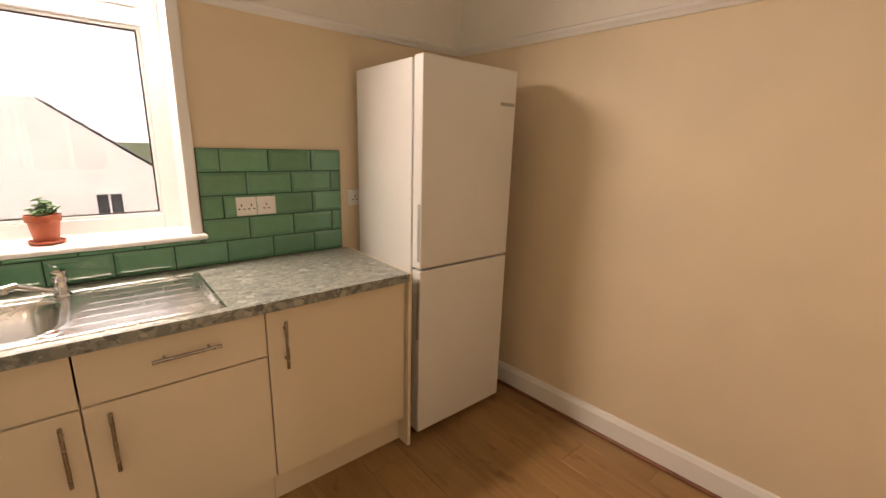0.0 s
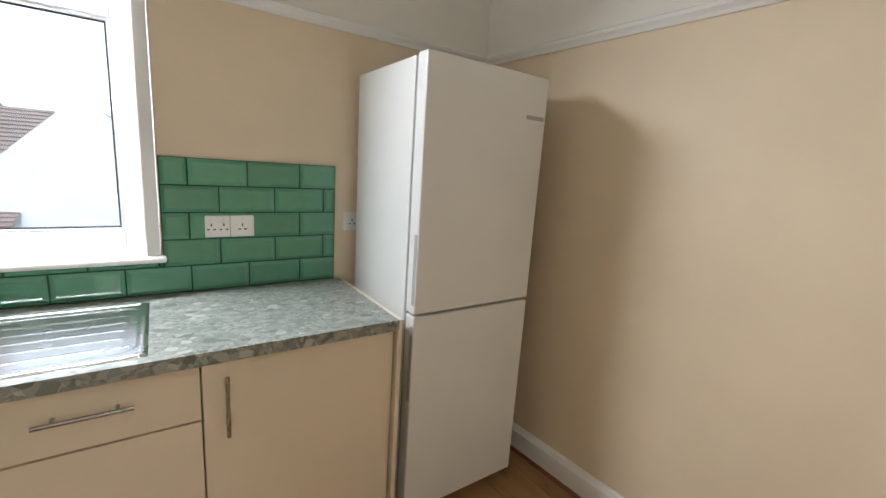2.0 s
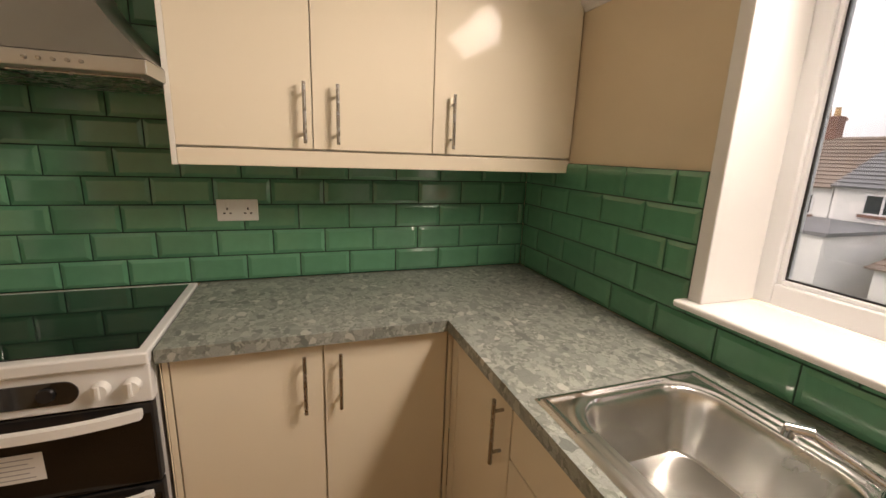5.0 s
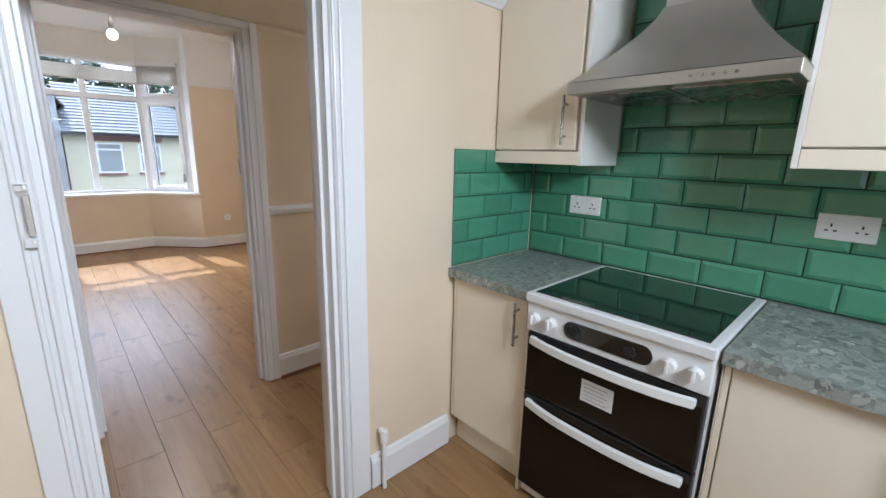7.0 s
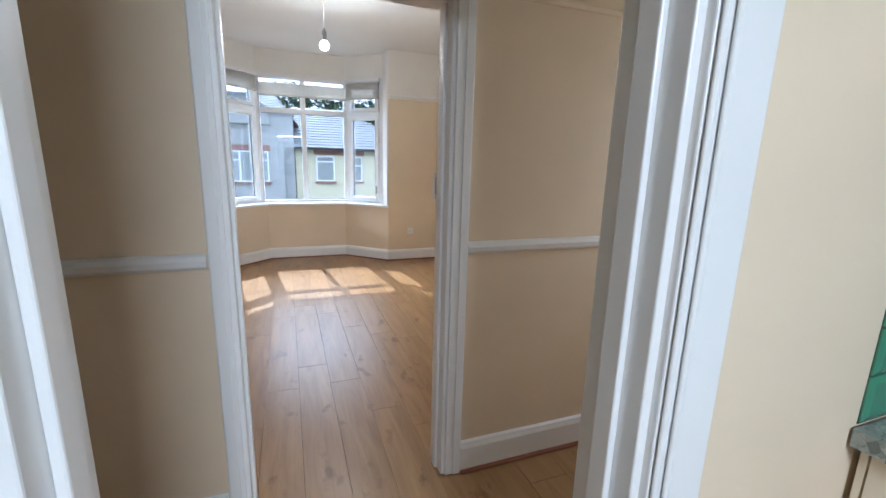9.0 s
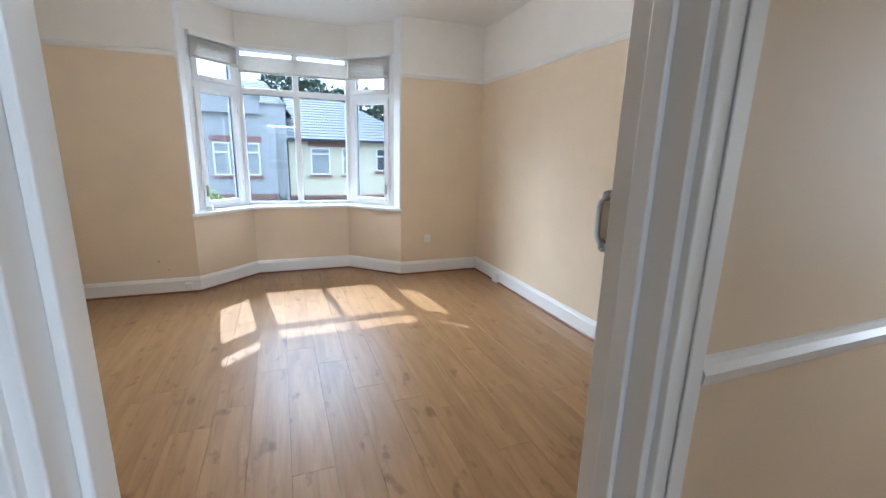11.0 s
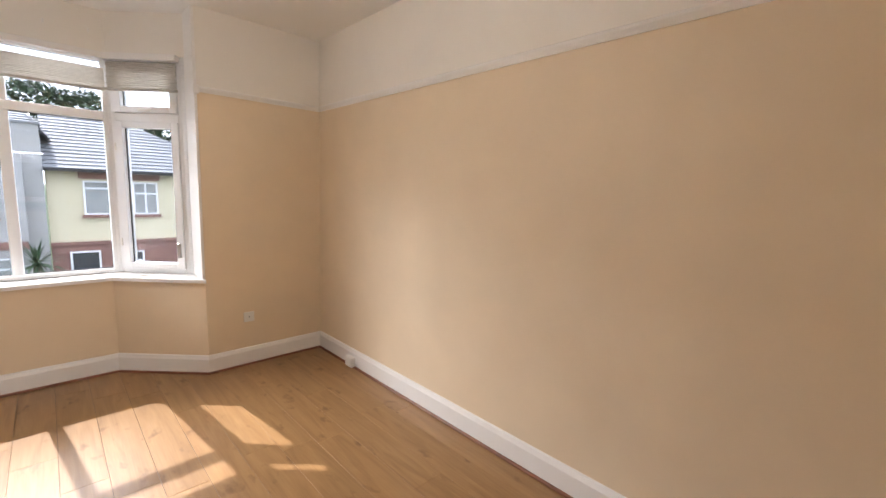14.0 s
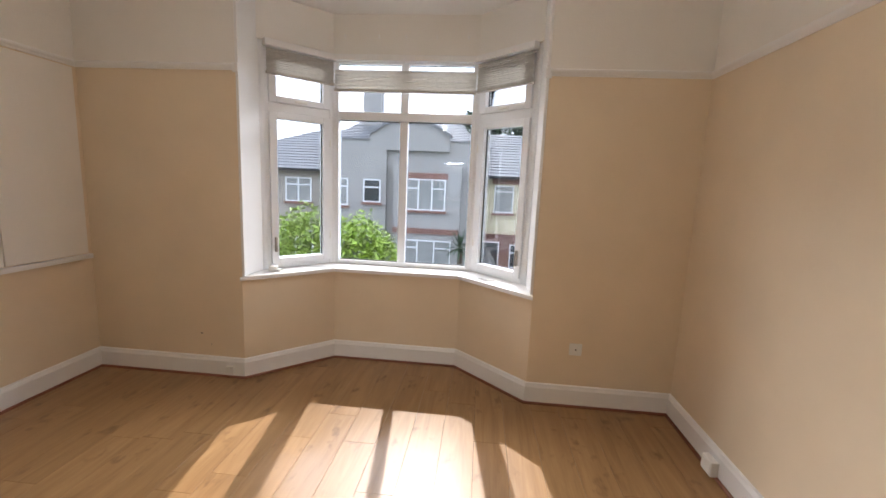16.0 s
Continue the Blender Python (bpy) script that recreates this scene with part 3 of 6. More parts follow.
def doorway(name, label, x0, x1, y0, y1, z, outer, inner, w0, w1):
    d = tagged(new(name), label, "door frame", "", "structure")
    lin = 0.02
    part("jamb", bevelled(box(bmesh.new(), x0, x0 + lin, y0 - 0.003, y1 + 0.003, 0.002, z), 0.003), GLOSS, d)
    part("jamb", bevelled(box(bmesh.new(), x1 - lin, x1, y0 - 0.003, y1 + 0.003, 0.002, z), 0.003), GLOSS, d)
    part("head", bevelled(box(bmesh.new(), x0 + lin, x1 - lin, y0 - 0.003, y1 + 0.003, z - lin, z), 0.003), GLOSS, d)
    ym = (y0 + y1) / 2
    for a, b in ((x0 + lin, x0 + lin + 0.013), (x1 - lin - 0.013, x1 - lin)):
        part("stop", bevelled(box(bmesh.new(), a, b, ym - 0.018, ym + 0.022, 0.002, z - lin), 0.003), GLOSS, d)
    architrave(name, x0 + 0.004, x1 - 0.004, outer, 1, w0, w1, z, d)
    architrave(name, x0 + 0.004, x1 - 0.004, inner, -1, w0, w1, z, d)
    return d


door_k = doorway("door_1", "white gloss kitchen door frame with no leaf", KD0, KD1, HY0, KY, DZ, KY, HY0, 0.118, 0.090)
door_l = doorway("door_2", "white gloss living-room door frame with no leaf", LD0, LD1, LY0, HY1, DZ, HY1, LY0, 0.074, 0.056)


def keeper(parent, x, y, z, s, k=1.0):
    """The painted-over box of an old rim lock: a thin bowed rim round a hollow, necked to a lug at each end."""
    h, d, t = 0.052 * k, 0.030 * k, 0.0048
    ring = [(-0.004, -h * 1.28), (-0.011, -h * 1.22), (-0.012, -h), (-d * 0.80, -h * 0.86), (-d, -h * 0.62), (-d, h * 0.62), (-d * 0.80, h * 0.86), (-0.012, h), (-0.011, h * 1.22), (-0.004, h * 1.28)]
    bm = bmesh.new()
    rows = []
    for i, (py, pz) in enumerate(ring):
        a, b = ring[max(i - 1, 0)], ring[min(i + 1, len(ring) - 1)]
        n = Vector((a[1] - b[1], b[0] - a[0])).normalized() * t
        rows.append([bm.verts.new((x + s * o, y + py + n.x * q, z + pz + n.y * q)) for o, q in ((0, 0), (0.019, 0.15), (0.021, 0.5), (0.019, 0.85), (0, 1))])
    for p, q in zip(rows, rows[1:]):
        for j in range(4):
            bm.faces.new((p[j], p[j + 1], q[j + 1], q[j]))
    bm.faces.new(rows[0])
    bm.faces.new(list(reversed(rows[-1])))
    bmesh.ops.recalc_face_normals(bm, faces=bm.faces)
    q = part("lock_keeper", bm, GLOSS, parent, "paint-covered iron lock keeper", True)
    part("keeper_mouth", bbox(x, x + s * 0.011, y - d + 0.0005, y + 0.002, z - h * 0.84, z + h * 0.84, 0.001, 1), OLDMETAL, q)
    for dz in (-h * 1.14, h * 1.14):
        part("keeper_lug", bbox(x, x + s * 0.009, y - 0.013, y - 0.003, z + dz - 0.006, z + dz + 0.006, 0.003, 3), GLOSS, q)


keeper(door_l, LD0 + 0.0045, -3.823, 1.312, 1, 0.82)
keeper(door_k, 1.918, KY + 0.054, 1.262, 1)


# ---- windows ----
def pane(name, bm, parent, mat=None):
    g = part(name, bm, mat or GLASS, parent)
    g.visible_shadow = False
    return g


win = tagged(new("window_1"), "white upvc kitchen window with a fanlight", "window", "", "structure")
FY0, FY1 = 0.20, 0.265
GX0, GX1, GZ0, GZ1 = 1.087, 1.905, 1.141, 1.905
part("reveal_liner", bbox(WX0 + 0.001, WX0 + 0.045, -0.012, 0.199, 1.066, WZ1 - 0.05, 0.004), GLOSS, win)
part("reveal_liner", bbox(WX1 - 0.045, WX1 - 0.001, -0.012, 0.199, 1.066, WZ1 - 0.05, 0.004), GLOSS, win)
part("reveal_head", bbox(WX0 + 0.001, WX1 - 0.001, -0.012, 0.199, WZ1 - 0.049, WZ1 - 0.001, 0.004), GLOSS, win)
part("frame_side", bbox(WX0 + 0.002, GX0 - 0.012, FY0, FY1, 1.066, WZ1, 0.004), UPVC, win)
part("frame_side", bbox(GX1 + 0.012, WX1 - 0.002, FY0, FY1, 1.066, WZ1, 0.004), UPVC, win)
part("frame_foot", bbox(GX0 - 0.011, GX1 + 0.011, FY0, FY1, 1.066, GZ0 - 0.012, 0.004), UPVC, win)
part("transom", bbox(GX0 - 0.011, GX1 + 0.011, FY0 - 0.004, FY1, GZ1 + 0.012, 1.985, 0.004), UPVC, win)
for x0, x1, z0, z1 in ((GX0 - 0.012, GX0, GZ0 - 0.012, GZ1 + 0.012), (GX1, GX1 + 0.012, GZ0 - 0.012, GZ1 + 0.012)):
    part("glazing_bead", bbox(x0, x1, FY0 + 0.012, FY1 - 0.01, z0, z1, 0.003), UPVC, win)
for z0, z1 in ((GZ0 - 0.012, GZ0), (GZ1, GZ1 + 0.012)):
    part("glazing_bead", bbox(GX0, GX1, FY0 + 0.012, FY1 - 0.01, z0, z1, 0.003), UPVC, win)
for x0, x1, z0, z1 in ((GX0 + 0.001, GX1 - 0.001, GZ0 + 0.0005, GZ0 + 0.006), (GX0 + 0.001, GX1 - 0.001, GZ1 - 0.006, GZ1 - 0.0005), (GX0 + 0.0005, GX0 + 0.006, GZ0 + 0.007, GZ1 - 0.007), (GX1 - 0.006, GX1 - 0.0005, GZ0 + 0.007, GZ1 - 0.007)):
    part("gasket", box(bmesh.new(), x0, x1, FY0 + 0.024, FY0 + 0.03, z0, z1), BLACKPL, win)
pane("glass_pane", box(bmesh.new(), GX0, GX1, FY0 + 0.032, FY0 + 0.036, GZ0, GZ1), win)
sash = part("fanlight_sash", bevelled(box(box(box(box(bmesh.new(), GX0 - 0.008, GX0 + 0.05, 0.185, 0.24, 1.988, 2.30), GX1 - 0.05, GX1 + 0.008, 0.185, 0.24, 1.988, 2.30), GX0 + 0.052, GX1 - 0.052, 0.185, 0.24, 1.988, 2.045), GX0 + 0.052, GX1 - 0.052, 0.185, 0.24, 2.245, 2.30), 0.004), UPVC, win)
pane("glass_pane", box(bmesh.new(), GX0 + 0.05, GX1 - 0.05, 0.21, 0.214, 2.045, 2.245), sash)
part("handle", bevelled(box(box(bmesh.new(), 1.50, 1.60, 0.160, 0.176, 2.006, 2.024), 1.49, 1.53, 0.176, 0.185, 2.0, 2.03), 0.004, 3), WHITEPL, sash, "white fanlight handle")
tagged(part("sill_kitchen", bbox(0.965, 2.045, -0.045, 0.199, 1.043, 1.065, 0.009, 4), GLOSS), "white gloss painted window board", "sill", "", "structure")


def bay_window(name, label, p, q, opening):
    """One side of the bay from p to q (plan), the room on its left; opening sides have a casement and a fanlight, the fixed one a mullion."""
    w = tagged(new(name), label, "window", "", "structure")
    d = Vector(q) - Vector(p)
    L = d.length
    m = Matrix.Translation((p[0], p[1], 0)) @ Matrix.Rotation(math.atan2(d.y, d.x), 4, "Z")
    Z0, Z1, T = SILLZ + 0.002, 2.52, 2.055
    def bar(nm, x0, x1, y0, y1, z0, z1, mat=UPVC, par=w, bv=0.004):
        bm = bevelled(box(bmesh.new(), x0, x1, y0, y1, z0, z1), bv)
        bmesh.ops.transform(bm, matrix=m, verts=bm.verts)
        return part(nm, bm, mat, par)
    def glass(x0, x1, z0, z1, par=w):
        bm = box(bmesh.new(), x0, x1, -0.002, 0.002, z0, z1)
        bmesh.ops.transform(bm, matrix=m, verts=bm.verts)
        return pane("glass_pane", bm, par, BAYGLASS)
    f = 0.055
    bar("frame_side", 0.0, f, -0.035, 0.035, Z0, Z1)
    bar("frame_side", L - f, L, -0.035, 0.035, Z0, Z1)
    bar("frame_foot", f + 0.001, L - f - 0.001, -0.035, 0.035, Z0, Z0 + 0.035)
    bar("frame_head", f + 0.001, L - f - 0.001, -0.035, 0.035, Z1 - 0.05, Z1)
    bar("transom", f + 0.001, L - f - 0.001, -0.036, 0.036, T - 0.033, T + 0.033)
    if not opening:
        bar("mullion", L / 2 - 0.032, L / 2 + 0.032, -0.037, 0.037, Z0 + 0.036, T - 0.034)
        bar("mullion", L / 2 - 0.032, L / 2 + 0.032, -0.037, 0.037, T + 0.034, Z1 - 0.051)
        for a, b in ((f, L / 2 - 0.032), (L / 2 + 0.032, L - f)):
            glass(a, b, Z0 + 0.035, T - 0.033)
            glass(a, b, T + 0.033, Z1 - 0.05)
            for z in (Z0 + 0.036, T - 0.041):
                bar("gasket", a + 0.001, b - 0.001, 0.003, 0.012, z, z + 0.007, BLACKPL, w, 0.001)
    else:
        for z0, z1, nm in ((Z0 + 0.037, T - 0.035, "casement"), (T + 0.035, Z1 - 0.052, "fanlight")):
            s = tagged(new(nm), "")
            s.parent = w
            k = 0.058
            bar("stile", f + 0.003, f + k, -0.03, 0.052, z0, z1, UPVC, s)
            bar("stile", L - f - k, L - f - 0.003, -0.03, 0.052, z0, z1, UPVC, s)
            bar("rail", f + k + 0.001, L - f - k - 0.001, -0.03, 0.052, z0, z0 + k - 0.01, UPVC, s)
            bar("rail", f + k + 0.001, L - f - k - 0.001, -0.03, 0.052, z1 - k + 0.01, z1, UPVC, s)
            glass(f + k, L - f - k, z0 + k - 0.01, z1 - k + 0.01, s)
            for a in (f + k + 0.001, L - f - k - 0.007):
                bar("gasket", a, a + 0.006, 0.004, 0.016, z0 + k - 0.009, z1 - k + 0.009, BLACKPL, s, 0.001)
            if nm == "casement":
                hx = L - f - 0.03 if opening > 0 else f + 0.03
                for hz in (z0 + 0.22, z1 - 0.2):
                    bar("hinge_cap", hx - 0.006 + 0.03 * opening, hx + 0.006 + 0.03 * opening, 0.036, 0.058, hz - 0.03, hz + 0.03, WHITEPL, s, 0.003)
                hh = f + 0.03 if opening > 0 else L - f - 0.03
                bar("handle", hh - 0.009, hh + 0.009, 0.053, 0.078, z0 + 0.10, z0 + 0.22, NICKEL, s, 0.004)
            else:
                bar("handle", L / 2 - 0.05, L / 2 + 0.05, 0.053, 0.07, z0 + 0.012, z0 + 0.03, WHITEPL, s, 0.004)
    return w


bw = list(reversed(BAY_WIN))
bay_window("window_2", "white upvc bay window side with casement and fanlight", bw[1], bw[0], -1)
bay_window("window_3", "white upvc bay window centre with two fixed lights", bw[2], bw[1], 0)
bay_window("window_4", "white upvc bay window side with casement and fanlight", bw[3], bw[2], 1)
for x, y in BAY_WIN:
    structure("trim_bay_post", lathe(bmesh.new(), (x, y, 0), [(0.045, SILLZ), (0.045, 2.52)], 14), UPVC, "white upvc corner post of the bay", True)
bm = bmesh.new()
nose = [(BAY_IN[0][0] + 0.003, BAY_IN[0][1] + 0.035), (0.885, -8.345), (1.92, -8.345), (BAY_IN[3][0] - 0.003, BAY_IN[3][1] + 0.035)]
for i in range(3):
    prism(bm, [nose[i], nose[i + 1], BAY_OUT[i + 1], BAY_OUT[i]], SILLZ - 0.028, SILLZ)
bmesh.ops.remove_doubles(bm, verts=bm.verts, dist=0.0005)
structure("sill_bay", bm, GLOSS, "wide white gloss bay window sill")
# casings where the bay meets the piers
for x, s in ((BAY_IN[0][0], 1), (BAY_IN[3][0], -1)):
    structure("trim_bay_jamb", bbox(x + s * 0.001, x + s * 0.022, -8.14, LY1 + 0.003, SILLZ + 0.002, LCEIL - 0.002, 0.004), GLOSS, "white painted jamb of the bay opening")
    structure("trim_bay_jamb_block", bbox(x - s * 0.012, x + s * 0.03, LY1 + 0.0035, LY1 + 0.022, LRAIL - 0.035, LRAIL + 0.03, 0.006), GLOSS, "small white block ending the picture rail")


def bay_blind(p, q, z0, z1, label):
    """A raised woven blind: head rail, gathered slats, bottom bar and cord."""
    d = Vector(q) - Vector(p)
    L = d.length
    m = Matrix.Translation((p[0], p[1], 0)) @ Matrix.Rotation(math.atan2(d.y, d.x), 4, "Z")
    b = thing("window_blind", label, "blind", "bay blinds")
    def piece(nm, bm, mat, lab="", smooth=False):
        bmesh.ops.transform(bm, matrix=m, verts=bm.verts)
        return part(nm, bm, mat, b, lab, smooth)
    piece("head_rail", bbox(0.02, L - 0.02, 0.045, 0.105, 2.478, 2.525, 0.004), GLOSS, "white blind head rail")
    n = 13
    for i in range(n):
        z = z0 + (z1 - z0) * i / n
        bm = bmesh.new()
        y = 0.064 + 0.005 * ((i * 7) % 3) / 2
        h_ = (z1 - z0) / n
        xa, xb = 0.035 + 0.002 * (i % 3), L - 0.035 - 0.002 * ((i + 1) % 3)
        prev = None
        for k in range(6):
            u_ = k / 5
            pair = [bm.verts.new((x_, y + 0.010 * math.sin(math.pi * u_), z + h_ * u_ * 1.1)) for x_ in (xa, xb)]
            if prev:
                bm.faces.new((prev[0], prev[1], pair[1], pair[0]))
            prev = pair
        piece("fold", bm, BLIND, "", True)
    piece("bottom_bar", bbox(0.033, L - 0.033, 0.056, 0.096, z0 - 0.022, z0 - 0.002, 0.004), BLIND)
    for x in (0.2 * L, 0.8 * L):
        piece("lift_cord", cyl(bmesh.new(), (x, 0.075, z1 - 0.01), (x, 0.075, 2.48), 0.0015, n=6), WHITEPL)
    return b


bay_blind(bw[1], bw[0], 2.305, 2.468, "raised off-white woven blind on the bay side")
bay_blind(bw[2], bw[1], 2.262, 2.412, "wide raised off-white woven blind in the bay centre")
bay_blind(bw[3], bw[2], 2.270, 2.468, "raised off-white woven blind on the bay side")
# hooks left above the blinds
for i, (x, y) in enumerate([(1.9, -8.54), (1.62, -8.54), (1.4, -8.54), (1.15, -8.54), (0.9, -8.54)]):
    h = thing("curtain_hook", "small white hook screwed above the bay window", "hook", "hooks above the bay")
    part("hook_plate", bbox(x - 0.006, x + 0.006, y, y + 0.006, 2.655, 2.685, 0.002), GLOSS, h)
    part("hook_bend", cyl(cyl(bmesh.new(), (x, y + 0.006, 2.668), (x, y + 0.022, 2.668), 0.0025, n=8), (x, y + 0.022, 2.666), (x, y + 0.022, 2.682), 0.0025, n=8), GLOSS, h)
bm = bmesh.new()
for k in range(26):
    a = k * 0.62
    cyl(bm, (0.62 + 0.045 * math.cos(a) + 0.003 * k, -8.25 + 0.02 * math.sin(a * 1.3), SILLZ + 0.003 + 0.0004 * k), (0.62 + 0.045 * math.cos(a + 0.62) + 0.003 * (k + 1), -8.25 + 0.02 * math.sin((a + 0.62) * 1.3), SILLZ + 0.003 + 0.0004 * (k + 1)), 0.0025, n=6)
cord = thing("cord_tangle", "tangled white cord lying on the bay sill", "cord")
part("loop", bm, WHITEPL, cord)
clip = thing("blind_bracket", "small white plastic bracket standing on the bay sill", "bracket")
part("bracket_body", bbox(2.30, 2.36, -8.14, -8.09, SILLZ, SILLZ + 0.045, 0.006), WHITEPL, clip)
part("bracket_lip", bbox(2.27, 2.299, -8.13, -8.10, SILLZ, SILLZ + 0.02, 0.004), WHITEPL, clip)


# ---- kitchen units ----
def bar_handle(bm_parent, a, b, out, r=0.006):
    """A round bar handle between a and b, standing off by the vector out, on two feet."""
    a, b, out = Vector(a), Vector(b), Vector(out)
    d = (b - a).normalized()
    bm = cyl(bmesh.new(), a + out, b + out, r, n=14)
    h = part("handle", bm, STEEL, bm_parent, "brushed steel bar handle", True)
    for k in (0.18, 0.82):
        p = a.lerp(b, k)
        part("handle_foot", cyl(bmesh.new(), p, p + out, r * 0.8, n=12), STEEL, h, "", True)


def door_x(parent, x0, x1, y, z0, z1, handle=None, horizontal=False, name="door"):
    """A slab front facing -y."""
    g = 0.0018
    d = part(name, bbox(x0 + g, x1 - g, y - 0.018, y, z0 + g, z1 - g, 0.0015), CABINET, parent)
    if handle:
        if horizontal:
            bar_handle(d, (handle[0], y - 0.018, handle[2]), (handle[1], y - 0.018, handle[2]), (0, -0.03, 0))
        else:
            bar_handle(d, (handle[0], y - 0.018, handle[1]), (handle[0], y - 0.018, handle[2]), (0, -0.03, 0))
    return d


def door_y(parent, y0, y1, x, z0, z1, handle=None):
    """A slab front facing +x."""
    g = 0.0018
    d = part("door", bbox(x, x + 0.018, y0 + g, y1 - g, z0 + g, z1 - g, 0.0015), CABINET, parent)
    if handle:
        bar_handle(d, (x + 0.018, handle[0], handle[1]), (x + 0.018, handle[0], handle[2]), (0.03, 0, 0))
    return d


def base_carcass(parent, x0, x1, y0, y1, plinth):
    part("carcass", bbox(x0, x1, y0, y1, 0.15, 0.868, 0.001, 1), CARCASS, parent)
    part("plinth", bbox(*plinth, 0.002, 0.149, 0.001, 1), CABINET, parent)


FR = -0.565
u = thing("base_cabinet", "cream gloss corner base cabinet with a bar handle", "cabinet", "base cabinets")
base_carcass(u, 0.64, 1.018, FR + 0.001, -0.02, (0.645, 1.018, -0.53, -0.51))
door_x(u, 0.64, 1.018, FR, 0.152, 0.866, (0.972, 0.64, 0.835))
part("corner_post", bbox(0.585, 0.638, -0.583, -0.566, 0.152, 0.866, 0.0015), CABINET, u)
part("corner_post", bbox(0.566, 0.584, -0.60, -0.584, 0.152, 0.866, 0.0015), CABINET, u)
u = thing("base_cabinet", "cream gloss sink base cabinet with a blank drawer front", "cabinet", "base cabinets")
part("carcass", bbox(1.019, 1.568, FR + 0.001, -0.02, 0.15, 0.70, 0.001, 1), CARCASS, u)
part("plinth", bbox(1.019, 1.568, -0.53, -0.51, 0.002, 0.149, 0.001, 1), CABINET, u)
door_x(u, 1.02, 1.568, FR, 0.689, 0.866, None, name="drawer_front")
door_x(u, 1.02, 1.568, FR, 0.152, 0.686, (1.520, 0.46, 0.662))
u = thing("base_cabinet", "cream gloss base cabinet with a drawer over a door", "cabinet", "base cabinets")
part("carcass", bbox(1.569, 2.103, FR + 0.001, -0.02, 0.15, 0.70, 0.001, 1), CARCASS, u)
part("plinth", bbox(1.569, 2.103, -0.53, -0.51, 0.002, 0.149, 0.001, 1), CABINET, u)
door_x(u, 1.57, 2.103, FR, 0.689, 0.866, (1.752, 1.950, 0.79), True, "drawer_front")
door_x(u, 1.57, 2.103, FR, 0.152, 0.686, (1.634, 0.46, 0.662))
u = thing("base_cabinet", "wide cream gloss base cabinet with one door", "cabinet", "base cabinets")
base_carcass(u, 2.105, 2.725, FR + 0.001, -0.02, (2.105, 2.725, -0.53, -0.51))
door_x(u, 2.105, 2.722, FR, 0.152, 0.866, (2.168, 0.63, 0.822))
part("end_panel", bbox(2.7265, 2.744, -0.607, -0.01, 0.002, 0.907, 0.0015), CABINET, u)
FX = 0.565
u = thing("base_cabinet", "cream gloss base cabinet with two doors beside the cooker", "cabinet", "base cabinets")
base_carcass(u, 0.02, FX - 0.001, -1.458, -0.61, (0.51, 0.53, -1.458, -0.53))
door_y(u, -1.440, -1.022, FX, 0.152, 0.866, (-1.078, 0.64, 0.836))
door_y(u, -1.020, -0.604, FX, 0.152, 0.866, (-0.970, 0.64, 0.832))
part("end_panel", bbox(0.02, 0.585, -1.4625, -1.4595, 0.002, 0.868, 0.0005, 1), CABINET, u)
part("filler", bbox(FX, FX + 0.016, -1.4585, -1.4425, 0.152, 0.866, 0.0015), CABINET, u)
u = thing("base_cabinet", "narrow cream gloss base cabinet beside the doorway wall", "cabinet", "base cabinets")
base_carcass(u, 0.02, FX - 0.001, -2.528, -2.103, (0.51, 0.53, -2.528, -2.103))
door_y(u, -2.512, -2.118, FX, 0.152, 0.866, (-2.158, 0.665, 0.846))
part("filler", bbox(FX, FX + 0.016, -2.528, -2.514, 0.152, 0.866, 0.0015), CABINET, u)
part("end_panel", bbox(0.02, 0.585, -2.1175, -2.1025, 0.002, 0.868, 0.0015, 1), CABINET, u)


def worktop(outline, label, hole=None):
    w = thing("worktop", label, "worktop")
    bm = bmesh.new()
    z0, z1 = 0.871, 0.910
    if hole is None:
        prism(bm, outline, z0, z1)
    else:
        hx0, hx1, hy0, hy1 = hole
        box(bm, 0.002, 0.615, -1.4625, -0.6151, z0, z1)
        box(bm, 0.002, hx0, -0.615, -0.002, z0, z1)
        box(bm, hx0, hx1, -0.615, hy0, z0, z1)
        box(bm, hx0, hx1, hy1, -0.002, z0, z1)
        box(bm, hx1, 2.7255, -0.615, -0.002, z0, z1)
        bmesh.ops.remove_doubles(bm, verts=bm.verts, dist=0.0003)
    part("slab", bm, WORKTOP, w)
    return w


w = worktop(None, "grey stone-chip laminate worktop in an L", (1.13, 1.96, -0.55, -0.11))
worktop([(0.002, -2.534), (0.615, -2.534), (0.615, -2.1025), (0.002, -2.1025)], "short grey stone-chip laminate worktop beside the cooker")


